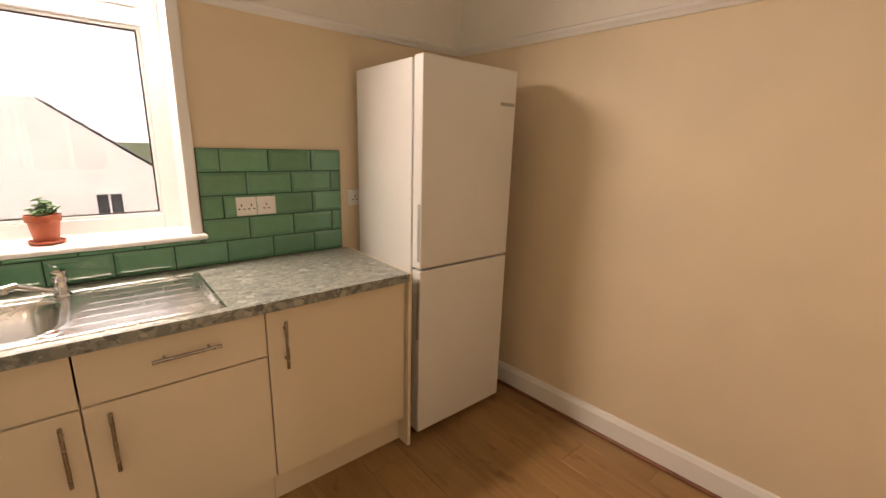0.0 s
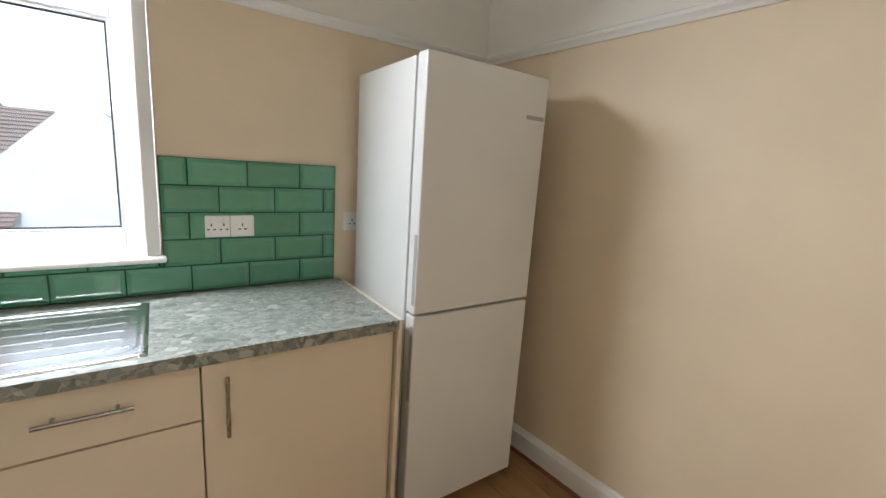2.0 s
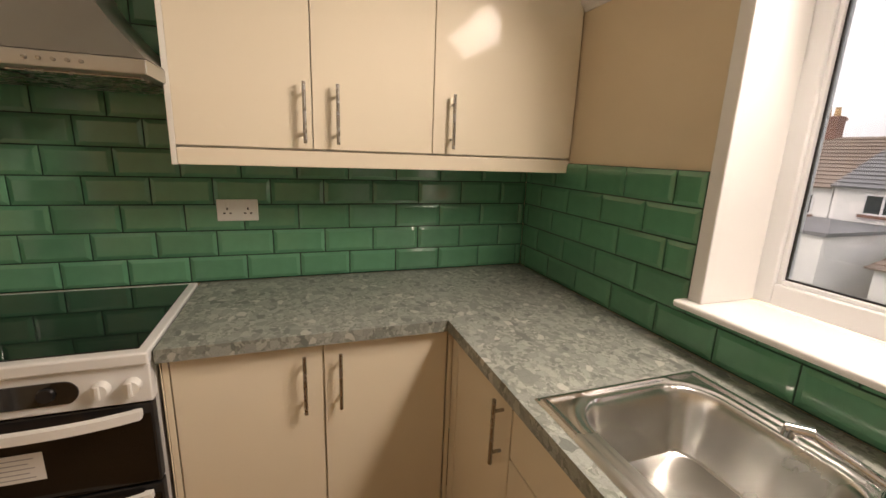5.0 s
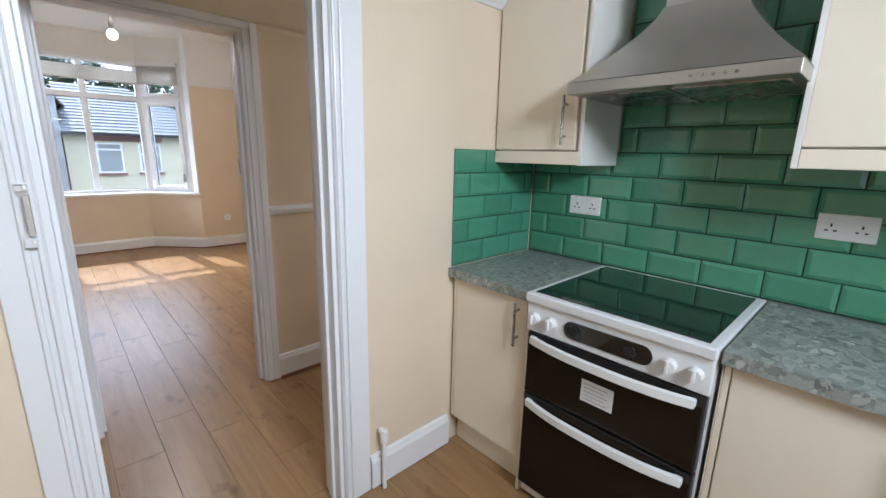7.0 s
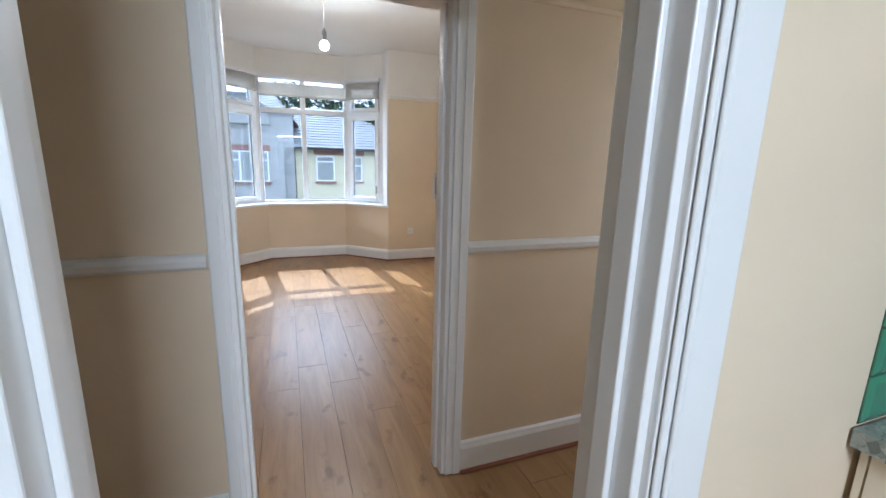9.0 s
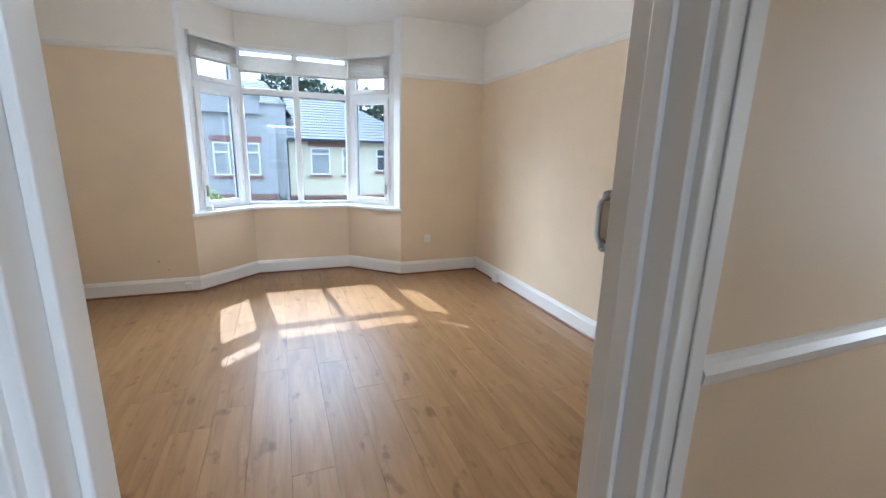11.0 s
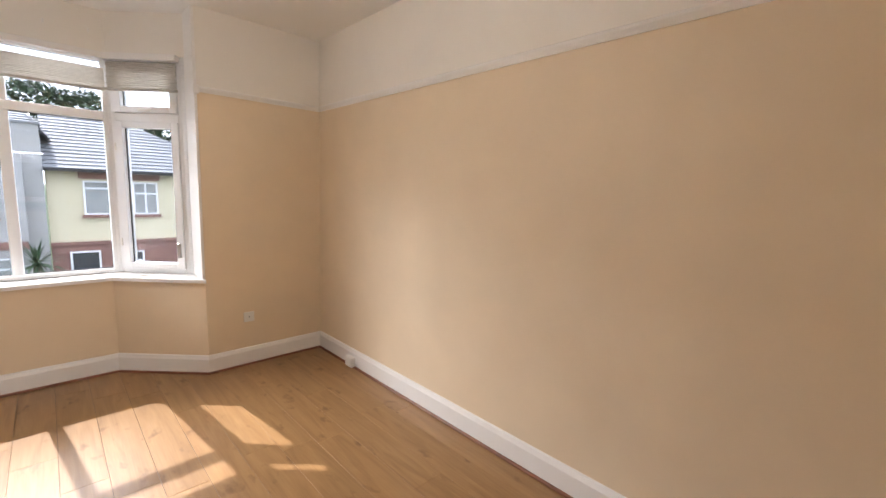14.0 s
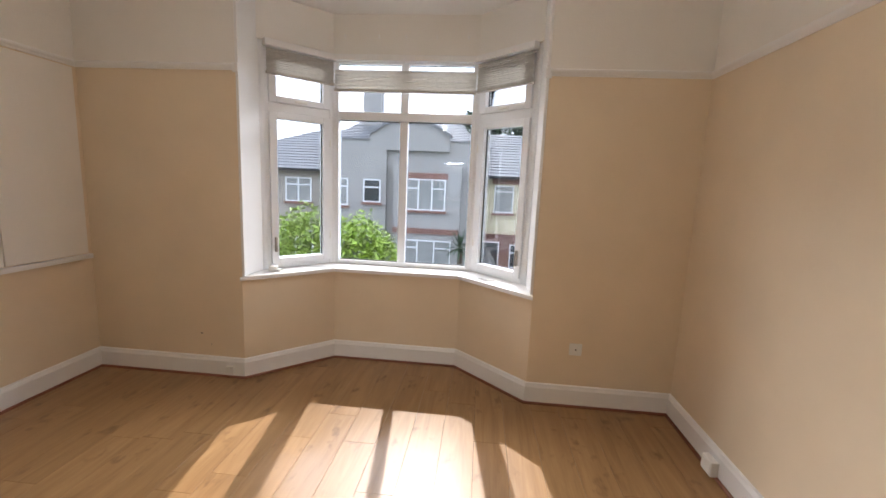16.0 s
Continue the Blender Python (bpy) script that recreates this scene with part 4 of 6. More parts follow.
# sink
SX0, SX1, SY0, SY1 = 1.10, 1.985, -0.578, -0.088
def rounded(px, py, cx, cy, hx, hy, r):
    qx, qy = abs(px - cx) - hx + r, abs(py - cy) - hy + r
    return math.hypot(max(qx, 0), max(qy, 0)) + min(max(qx, qy), 0) - r
def smooth(a, b, v):
    k = min(1, max(0, (v - a) / (b - a)))
    return k * k * (3 - 2 * k)
def sink_z(x, y):
    e = rounded(x, y, (SX0 + SX1) / 2, (SY0 + SY1) / 2, (SX1 - SX0) / 2, (SY1 - SY0) / 2, 0.02)
    z = 0.911 + 0.006 * smooth(0.0, 0.008, -e)
    z -= 0.004 * smooth(0.018, 0.028, -e)
    b = rounded(x, y, 1.345, -0.335, 0.205, 0.185, 0.10)
    z += 0.003 * (smooth(-0.034, -0.024, -b) - smooth(-0.018, -0.008, -b))
    z -= 0.155 * smooth(0.0, 0.05, -b)
    if b < 0:
        z -= 0.006 * smooth(0.05, 0.2, -b)
    # shallow drainer tray
    z -= 0.003 * smooth(0.0, 0.010, -rounded(x, y, 1.765, -0.335, 0.198, 0.200, 0.05)) * smooth(0.012, 0.03, b)
    if b > 0.004 and 1.56 < x < 1.945 and -0.515 < y < -0.17:
        # five narrow raised ribs on the drainer
        k = abs(((y + 0.1755) / 0.0675) % 1.0 - 0.5) * 0.0675
        n_ = math.floor((y + 0.1755) / 0.0675)
        st = 1.595 + 0.012 * (n_ + 3)
        z += 0.0016 * (1 - smooth(0.0, 0.0090, k)) * smooth(st, st + 0.02, x) * (1 - smooth(1.915, 1.935, x))
    return z
bm = bmesh.new()
NXS, NYS = 170, 196
grid = [[bm.verts.new((SX0 + (SX1 - SX0) * i / NXS, SY0 + (SY1 - SY0) * j / NYS, sink_z(SX0 + (SX1 - SX0) * i / NXS, SY0 + (SY1 - SY0) * j / NYS))) for i in range(NXS + 1)] for j in range(NYS + 1)]
for j in range(NYS):
    for i in range(NXS):
        bm.faces.new((grid[j][i], grid[j][i + 1], grid[j + 1][i + 1], grid[j + 1][i]))
sink = thing("sink", "stainless steel inset sink with a ribbed drainer", "sink")
basin = part("basin", bm, SINK, sink, "", True)
for p in basin.data.polygons:
    p.use_smooth = True
part("waste", lathe(bmesh.new(), (1.352, -0.31, 0.7525), [(0.044, 0.0), (0.044, 0.004), (0.036, 0.006), (0.030, 0.001), (0.006, 0.002)], 28), CHROME, sink, "chrome sink waste", True)
for k in range(6):
    a = k * math.pi / 3
    part("waste_slot", cyl(bmesh.new(), (1.352 + 0.02 * math.cos(a), -0.31 + 0.02 * math.sin(a), 0.7532), (1.352 + 0.02 * math.cos(a), -0.31 + 0.02 * math.sin(a), 0.7555), 0.006, n=10), DARK, sink)
part("tap_hole_cover", lathe(bmesh.new(), (1.535, -0.525, 0.912), [(0.028, 0), (0.028, 0.004), (0.024, 0.007), (0.018, 0.0075), (0.0165, 0.006), (0.003, 0.006)], 28), CHROME, sink, "round chrome hole cover", True)
tap = thing("mixer_tap", "chrome single-lever mixer tap behind the sink", "tap")
TX, TY = 1.549, -0.148
part("base_ring", lathe(bmesh.new(), (TX, TY, 0.9155), [(0.027, 0), (0.027, 0.004), (0.023, 0.010)], 24), CHROME, tap, "", True)
part("body", lathe(bmesh.new(), (TX, TY, 0.926), [(0.0215, 0), (0.0215, 0.042), (0.0205, 0.045)], 24), CHROME, tap, "", True)
part("cap", lathe(bmesh.new(), (TX, TY, 0.9715), [(0.0215, 0), (0.0228, 0.003), (0.0235, 0.030), (0.021, 0.034), (0.014, 0.034), (0.013, 0.030)], 24), CHROME, tap, "", True)
bm = cyl(bmesh.new(), (TX - 0.014, TY - 0.012, 0.938), (TX - 0.105, TY - 0.080, 0.992), 0.0105, 0.009, 16)
cyl(bm, (TX - 0.101, TY - 0.077, 0.994), (TX - 0.134, TY - 0.101, 0.990), 0.0115, 0.011, 16)
cyl(bm, (TX - 0.127, TY - 0.096, 0.994), (TX - 0.129, TY - 0.098, 0.976), 0.0115, 0.0110, 16)
part("spout", bm, CHROME, tap, "", True)


# wall cabinets
def wall_cabinet(label, y0, y1, doors, z0, z1, pel):
    c = thing("wall_cabinet", label, "cabinet", "wall cabinets")
    part("carcass", bbox(0.012, 0.309, y0, y1, z0 - 0.004, z1, 0.0015), CABSIDE, c)
    for a, b, h in doors:
        door_y(c, a, b, 0.311, z0, z1, (h, z0 + 0.020, z0 + 0.212) if h else None)
    part("light_pelmet", bbox(0.285, 0.330, y0 + pel[0], y1 - pel[1], z0 - 0.058, z0 - 0.005, 0.0025), CABINET, c)
    return c


c = wall_cabinet("cream gloss wall cabinet with three doors", -1.424, 0.006, [(-1.426, -1.021, -1.046), (-1.021, -0.600, -0.940), (-0.600, 0.004, -0.528)], 1.452, 2.17, (0.0, 0.0))
part("end_panel", bbox(0.012, 0.329, -1.4405, -1.4245, 1.393, 2.17, 0.0015), CABSIDE, c)
c = wall_cabinet("narrow cream gloss wall cabinet beside the cooker hood", -2.534, -2.108, [(-2.532, -2.125, -2.172)], 1.437, 2.17, (0.0, 0.0))
part("end_panel", bbox(0.012, 0.329, -2.1075, -2.0925, 1.378, 2.17, 0.0015), CABSIDE, c)


# cooker hood
hood = thing("cooker_hood", "brushed steel chimney cooker hood over the cooker", "cooker hood")
HA, HB, HX = -2.078, -1.432, 0.50
part("rim", bbox(0.010, HX, HA, HB, 1.626, 1.664, 0.003), HOODST, hood)
bm = bmesh.new()
lo = [(0.010, HA), (HX, HA), (HX, HB), (0.010, HB)]
hi = [(0.010, -1.875), (0.255, -1.875), (0.255, -1.635), (0.010, -1.635)]
rings = []
for k in range(9):
    s = k / 8
    e = 1 - (1 - s) ** 1.35
    rings.append([bm.verts.new((a[0] + (b[0] - a[0]) * e, a[1] + (b[1] - a[1]) * e, 1.665 + 0.255 * s)) for a, b in zip(lo, hi)])
for a, b in zip(rings, rings[1:]):
    for i in range(4):
        bm.faces.new((a[i], a[(i + 1) % 4], b[(i + 1) % 4], b[i]))
bm.faces.new(list(reversed(rings[0])))
bm.faces.new(rings[-1])
part("canopy", bm, HOODST, hood, "", True)
part("chimney", bbox(0.010, 0.25, -1.872, -1.638, 1.921, KCEIL - 0.004, 0.003), HOODST, hood)
for a, b in ((HA + 0.03, -1.765), (-1.745, HB - 0.03)):
    part("grease_filter", bbox(0.05, HX - 0.05, a, b, 1.620, 1.6255, 0.001), STEEL, hood, "ribbed metal grease filter")
for k in range(5):
    part("button", cyl(bmesh.new(), (HX, -1.68 + 0.028 * k, 1.645), (HX + 0.007, -1.68 + 0.028 * k, 1.645), 0.0048, n=14), STEEL, hood, "", True)

# cooker
ck = thing("cooker", "white freestanding electric cooker with double oven", "cooker")
CA, CB, CX = -2.092, -1.474, 0.60
part("body", bbox(0.02, CX - 0.02, CA, CB, 0.02, 0.878, 0.002), FRIDGE, ck)
hobf = part("hob_frame", bbox(0.012, CX + 0.035, CA - 0.004, CB + 0.004, 0.880, 0.915, 0.006, 3), FRIDGE, ck)
part("hob_glass", bbox(0.045, CX + 0.005, CA + 0.022, CB - 0.022, 0.9155, 0.9195, 0.0012), BLACKGL, ck, "glossy black ceramic hob glass")
part("control_panel", bevelled(prism(bmesh.new(), [(CX - 0.02, CA), (CX + 0.022, CA), (CX + 0.022, CB), (CX - 0.02, CB)], 0.765, 0.878), 0.005, 3), FRIDGE, ck)
bm = bmesh.new()
pts = []
for k in range(24):
    a = 2 * math.pi * k / 24
    cy, cz = (0.118 if math.cos(a) > 0 else -0.118), 0
    pts.append((-1.783 + cy + 0.032 * math.cos(a), 0.822 + 0.032 * math.sin(a)))
f0 = [bm.verts.new((CX + 0.0225, y, z)) for y, z in pts]
f1 = [bm.verts.new((CX + 0.0265, y, z)) for y, z in pts]
for i in range(24):
    bm.faces.new((f0[i], f0[(i + 1) % 24], f1[(i + 1) % 24], f1[i]))
bm.faces.new(f1)
disp = part("timer_panel", bm, BLACKGL, ck, "black oval timer panel")
for y in (-1.895, -1.70):
    part("timer_knob", cyl(bmesh.new(), (CX + 0.0268, y, 0.822), (CX + 0.035, y, 0.822), 0.020, 0.018, 20), BLACKPL, disp, "", True)
for y in (-2.055, -1.985, -1.585, -1.515):
    kb = part("knob", cyl(bmesh.new(), (CX + 0.0222, y, 0.822), (CX + 0.046, y, 0.822), 0.0215, 0.019, 24), WHITEPL, ck, "round white knob", True)
    part("knob_grip", bbox(CX + 0.0462, CX + 0.055, y - 0.005, y + 0.005, 0.803, 0.841, 0.002), WHITEPL, kb)
for nm, z0, z1, hz in (("top_oven_door", 0.505, 0.758, 0.735), ("main_oven_door", 0.085, 0.497, 0.472)):
    d = part(nm, bbox(CX - 0.019, CX + 0.016, CA + 0.006, CB - 0.006, z0, z1, 0.004), BLACKPL, ck, "black glass oven door")
    part("oven_glass", bbox(CX + 0.0163, CX + 0.0185, CA + 0.012, CB - 0.012, z0 + 0.006, z1 - 0.03, 0.0008, 1), OVENGL, d)
    bm = bmesh.new()
    prev = None
    n = 14
    for k in range(n + 1):
        s = k / n
        y = CA + 0.03 + (CB - CA - 0.06) * s
        x = CX + 0.030 + 0.034 * (1 - abs(2 * s - 1) ** 2.6)
        ring = [bm.verts.new((x - 0.006, y, hz - 0.015)), bm.verts.new((x + 0.010, y, hz - 0.013)), bm.verts.new((x + 0.010, y, hz + 0.013)), bm.verts.new((x - 0.006, y, hz + 0.015))]
        if prev:
            for i in range(4):
                bm.faces.new((prev[i], prev[(i + 1) % 4], ring[(i + 1) % 4], ring[i]))
        else:
            bm.faces.new(ring)
        prev = ring
    bm.faces.new(list(reversed(prev)))
    bmesh.ops.recalc_face_normals(bm, faces=bm.faces)
    hd = part("handle", bm, WHITEPL, d, "bowed white oven handle", True)
    for y in (CA + 0.04, CB - 0.04):
        part("handle_foot", bbox(CX + 0.0186, CX + 0.034, y - 0.012, y + 0.012, hz - 0.012, hz + 0.012, 0.003), WHITEPL, d)
st = part("energy_sticker", bbox(CX + 0.019, CX + 0.0196, -1.850, -1.735, 0.578, 0.66, 0.0002, 1), PAPER, ck, "white paper label with grey print")
for k in range(5):
    part("print_line", bbox(CX + 0.0198, CX + 0.0201, -1.840, -1.755 - 0.012 * (k % 2), 0.588 + k * 0.014, 0.591 + k * 0.014, 0.0001, 1), INK, st)
part("toe_panel", bbox(0.5, CX - 0.025, CA + 0.01, CB - 0.01, 0.004, 0.08, 0.002), BLACKPL, ck)

# fridge freezer
fr = thing("fridge_freezer", "tall white fridge freezer in the corner", "fridge")
RX0, RX1 = 2.793, 3.380
part("cabinet_body", bbox(RX0, RX1, -0.525, -0.03, 0.035, 1.835, 0.004), FRIDGE, fr)
for a in (RX0 + 0.06, RX1 - 0.06):
    for b in (-0.48, -0.08):
        part("foot", cyl(bmesh.new(), (a, b, 0.002), (a, b, 0.036), 0.018, n=14), BLACKPL, fr)
part("door_gasket", bbox(RX0 + 0.006, RX1 - 0.006, -0.536, -0.5255, 0.05, 1.83, 0.001, 1), GREYPL, fr)
for nm, z0, z1, h0, h1 in (("fridge_door", 0.912, 1.842, 0.945, 1.215), ("freezer_door", 0.045, 0.902, 0.555, 0.865)):
    d = part(nm, bbox(RX0, RX1, -0.602, -0.537, z0, z1, 0.006, 3), FRIDGE, fr)
    part("recess_handle", bbox(RX0 - 0.0008, RX0 + 0.02, -0.598, -0.575, h0, h1, 0.003), GREYPL, d, "grey recessed grip on the door edge")
part("badge", bbox(RX1 - 0.112, RX1 - 0.012, -0.6035, -0.6022, 1.672, 1.688, 0.0004, 1), GREYPL, fr, "small grey badge")


# sockets, switches
def socket(name, label, cat, at, facing, w, h, gangs, pins=True):
    """A moulded plate with pin holes and rockers; facing '+x', '-y' or '+y'."""
    s = thing(name, label, cat)
    def place(bm):
        rot = {"-y": Matrix.Rotation(0, 4, "Z"), "+x": Matrix.Rotation(radians(90), 4, "Z"), "+y": Matrix.Rotation(radians(180), 4, "Z"), "-x": Matrix.Rotation(radians(-90), 4, "Z")}[facing]
        bmesh.ops.transform(bm, matrix=Matrix.Translation(at) @ rot, verts=bm.verts)
        return bm
    part("plate", place(bbox(-w / 2, w / 2, -0.010, 0.0, -h / 2, h / 2, 0.003, 3)), WHITEPL, s)
    for g in range(gangs):
        cx = (g - (gangs - 1) / 2) * w / gangs
        if pins:
            for dx, dz, a, b in ((0, 0.006, 0.0025, 0.005), (-0.011, -0.012, 0.0045, 0.0025), (0.011, -0.012, 0.0045, 0.0025)):
                part("pin_hole", place(box(bmesh.new(), cx + dx - a, cx + dx + a, -0.0108, -0.0095, dz - b, dz + b)), DARK, s)
        part("rocker", place(bbox(cx - 0.006, cx + 0.006, -0.0135, -0.0102, h / 2 - 0.030, h / 2 - 0.010, 0.002)), WHITEPL, s)
    return s


socket("wall_socket", "white double socket beside a switch plate on green tiles", "socket", (2.31, -0.001, 1.172), "-y", 0.088, 0.086, 1)
socket("cooker_switch", "white switched outlet plate on green tiles", "switch", (2.22, -0.001, 1.172), "-y", 0.088, 0.086, 2)
socket("wall_socket", "white single socket on the cream wall by the fridge", "socket", (2.786, 0.0095, 1.184), "-y", 0.086, 0.086, 1)
socket("wall_socket", "white double socket on green tiles above the worktop", "socket", (0.001, -1.306, 1.205), "+x", 0.150, 0.086, 2)
socket("wall_socket", "white double socket on green tiles beside the cooker", "socket", (0.001, -2.225, 1.185), "+x", 0.158, 0.086, 2)
outlet = thing("aerial_outlet", "white aerial outlet plate low on the bay pier", "outlet")
part("plate", bbox(-0.023, 0.063, LY1 + 0.001, LY1 + 0.011, 0.381, 0.467, 0.003, 3), WHITEPL, outlet)
part("boss", cyl(bmesh.new(), (0.02, LY1 + 0.0111, 0.424), (0.02, LY1 + 0.014, 0.424), 0.010, n=16), WHITEPL, outlet)
part("outlet_hole", cyl(bmesh.new(), (0.02, LY1 + 0.0141, 0.424), (0.02, LY1 + 0.0146, 0.424), 0.005, n=12), DARK, outlet)
socket("wall_socket", "white double socket on the hall skirting", "socket", (2.03, HY1 + 0.023, 0.075), "+y", 0.146, 0.086, 2)
sk = thing("skirting_socket", "small white junction box fixed to the skirting", "socket")
part("box_body", bbox(LX0 + 0.022, LX0 + 0.062, -7.315, -7.215, 0.012, 0.098, 0.005, 3), WHITEPL, sk)
part("box_lid", bbox(LX0 + 0.0622, LX0 + 0.066, -7.308, -7.222, 0.020, 0.090, 0.002), WHITEPL, sk)
sk = thing("skirting_socket", "small white box on the skirting beside the bay", "socket")
part("box_body", bbox(2.515, 2.575, LY1 + 0.022, LY1 + 0.05, 0.03, 0.10, 0.005, 3), WHITEPL, sk)
for x, z, a in ((2.785, 0.33, 0.022), (2.71, 0.245, 0.006)):
    o = thing("wall_mark", "small dark scuff and filled screw hole on the wall", "mark")
    part("screw_hole", bbox(x - a / 2, x + a / 2, LY1 + 0.0005, LY1 + 0.002, z - 0.003, z + 0.003, 0.0005, 1), DARK, o)
sw = thing("light_switch", "brushed metal light switch on the cream wall", "switch")
part("back_box", bbox(0.566, 0.664, LY0 - 0.032, LY0 - 0.001, 1.252, 1.342, 0.003, 2), CREAM, sw, "cream painted back box")
part("plate", bbox(0.560, 0.670, LY0 - 0.0415, LY0 - 0.0325, 1.247, 1.347, 0.004, 3), NICKEL, sw)
part("toggle", bbox(0.609, 0.621, LY0 - 0.052, LY0 - 0.042, 1.288, 1.310, 0.003, 3), OLDMETAL, sw)
# low boxing in the corner behind the door
bx = thing("pipe_boxing", "low white painted pipe boxing in the corner", "boxing")
part("front_board", bbox(-0.56, -0.52, LY0 - 0.13, LY0 - 0.001, 0.16, 0.47, 0.008, 3), GLOSS, bx)
part("cap_board", bbox(-0.565, -0.515, LY0 - 0.135, LY0 - 0.001, 0.471, 0.485, 0.005, 3), GLOSS, bx)
part("foot_block", bbox(-0.56, -0.52, LY0 - 0.10, LY0 - 0.03, 0.003, 0.159, 0.004), GLOSS, bx)
# painted cupboard front in the far wall
cp = thing("built_in_cupboard", "white painted cupboard front set in the wall", "cupboard")
for ya, yb in ((-7.84, -7.29), (-7.283, -6.73), (-6.723, -6.17)):
    d = part("door", bbox(LX1 - 0.016, LX1 - 0.001, ya, yb, 0.905, LRAIL - 0.03, 0.003), WHITE_WALL, cp)
part("ledge", bbox(LX1 - 0.035, LX1 - 0.001, -7.86, -6.15, 0.865, 0.90, 0.006, 3), GLOSS, cp, "white moulded ledge")
# pipe stub by the kitchen doorway
pp = thing("pipe_stub", "white painted capped pipe stub by the skirting", "pipe")
part("pipe", cyl(bmesh.new(), (1.005, -2.495, 0.003), (1.005, -2.495, 0.25), 0.009, n=14), GLOSS, pp, "", True)
part("valve_body", lathe(bmesh.new(), (1.005, -2.495, 0.225), [(0.014, 0), (0.016, 0.01), (0.016, 0.05), (0.012, 0.06)], 16), GLOSS, pp, "", True)
part("cap", cyl(bmesh.new(), (1.005, -2.495, 0.265), (1.005, -2.525, 0.272), 0.012, n=14), WHITEPL, pp, "", True)

# pendant bulb
pl = thing("pendant_light", "bare white bulb on a short white pendant flex", "lamp")
PX, PY = BULB_AT.x, BULB_AT.y
part("ceiling_rose", lathe(bmesh.new(), (PX, PY, LCEIL), [(0.012, -0.026), (0.036, -0.020), (0.045, -0.0005)], 24), WHITEPL, pl, "", True)
part("flex", cyl(bmesh.new(), (PX, PY, LCEIL - 0.026), (PX, PY, 2.46), 0.0035, n=8), WHITEPL, pl)
part("lampholder", lathe(bmesh.new(), (PX, PY, 2.39), [(0.019, 0), (0.020, 0.045), (0.012, 0.06), (0.006, 0.075)], 20), GREYPL, pl, "", True)
bulb = part("bulb", lathe(bmesh.new(), (PX, PY, BULB_AT.z - 0.038), [(0.004, 0), (0.020, 0.004), (0.034, 0.018), (0.040, 0.038), (0.036, 0.056), (0.024, 0.074)], 24), BULB, pl, "round white glass bulb", True)
part("bulb_cap", lathe(bmesh.new(), (PX, PY, BULB_AT.z + 0.0365), [(0.022, 0), (0.015, 0.012), (0.014, 0.0235)], 20), GREYPL, bulb, "grey metal cap", True)

# pot plant on the sill
pot = thing("pot_plant", "small green succulent in a terracotta plastic pot", "plant")
QX, QY, QZ = 1.52, 0.085, 1.0655
part("saucer", lathe(bmesh.new(), (QX, QY, QZ), [(0.040, 0), (0.052, 0.004), (0.055, 0.014), (0.052, 0.014), (0.046, 0.006)], 30), TERRA, pot, "", True)
part("pot", lathe(bmesh.new(), (QX, QY, QZ + 0.0065), [(0.036, 0), (0.047, 0.078), (0.053, 0.080), (0.055, 0.104), (0.050, 0.105), (0.047, 0.090)], 30), TERRA, pot, "", True)
part("soil", lathe(bmesh.new(), (QX, QY, QZ + 0.086), [(0.046, 0), (0.044, 0.006), (0.01, 0.010)], 20), SOIL, pot)
rnd = random.Random(4)
stem = bmesh.new()
for k in range(6):
    a = k * 1.05
    top = Vector((QX + 0.028 * math.cos(a), QY + 0.028 * math.sin(a), QZ + 0.125 + 0.012 * (k % 3)))
    cyl(stem, (QX + 0.008 * math.cos(a), QY + 0.008 * math.sin(a), QZ + 0.09), top, 0.004, 0.003, 8)
part("stems", stem, SUCC, pot)
for k in range(34):
    a = rnd.uniform(0, 6.28)
    rr = rnd.uniform(0.004, 0.046)
    c0 = Vector((QX + rr * math.cos(a), QY + rr * math.sin(a), QZ + 0.115 + rnd.uniform(0, 0.058) * (1.15 - rr / 0.06)))
    bm = bmesh.new()
    bmesh.ops.create_icosphere(bm, subdivisions=2, radius=1.0, matrix=Matrix.Translation(c0) @ Matrix.Rotation(a, 4, "Z") @ Matrix.Rotation(rnd.uniform(-0.7, 0.5), 4, "Y") @ Matrix.Diagonal((rnd.uniform(0.014, 0.021), rnd.uniform(0.009, 0.013), 0.0035, 1)))
    part("leaf", bm, SUCC, pot, "", True)


# ---- outside ----
GZ = -3.3
bm = bmesh.new()
v = [bm.verts.new(p) for p in ((-600, -600, GZ), (600, -600, GZ), (600, 600, GZ), (-600, 600, GZ))]
bm.faces.new(v)
tagged(part("ground", bm, GRASS), "rough ground of gardens reaching the horizon", "ground", "", "structure")
tagged(part("road", box(bmesh.new(), -80, 80, -21.0, -13.5, GZ - 0.1, GZ + 0.01), ROADM), "grey asphalt street between the houses", "road", "", "structure")
for a, b in ((-13.5, -11.8), (-22.8, -21.0)):
    tagged(part("pavement", box(bmesh.new(), -80, 80, a, b, GZ - 0.1, GZ + 0.12), PAVEM), "grey paved footway with a raised kerb", "pavement", "", "structure")


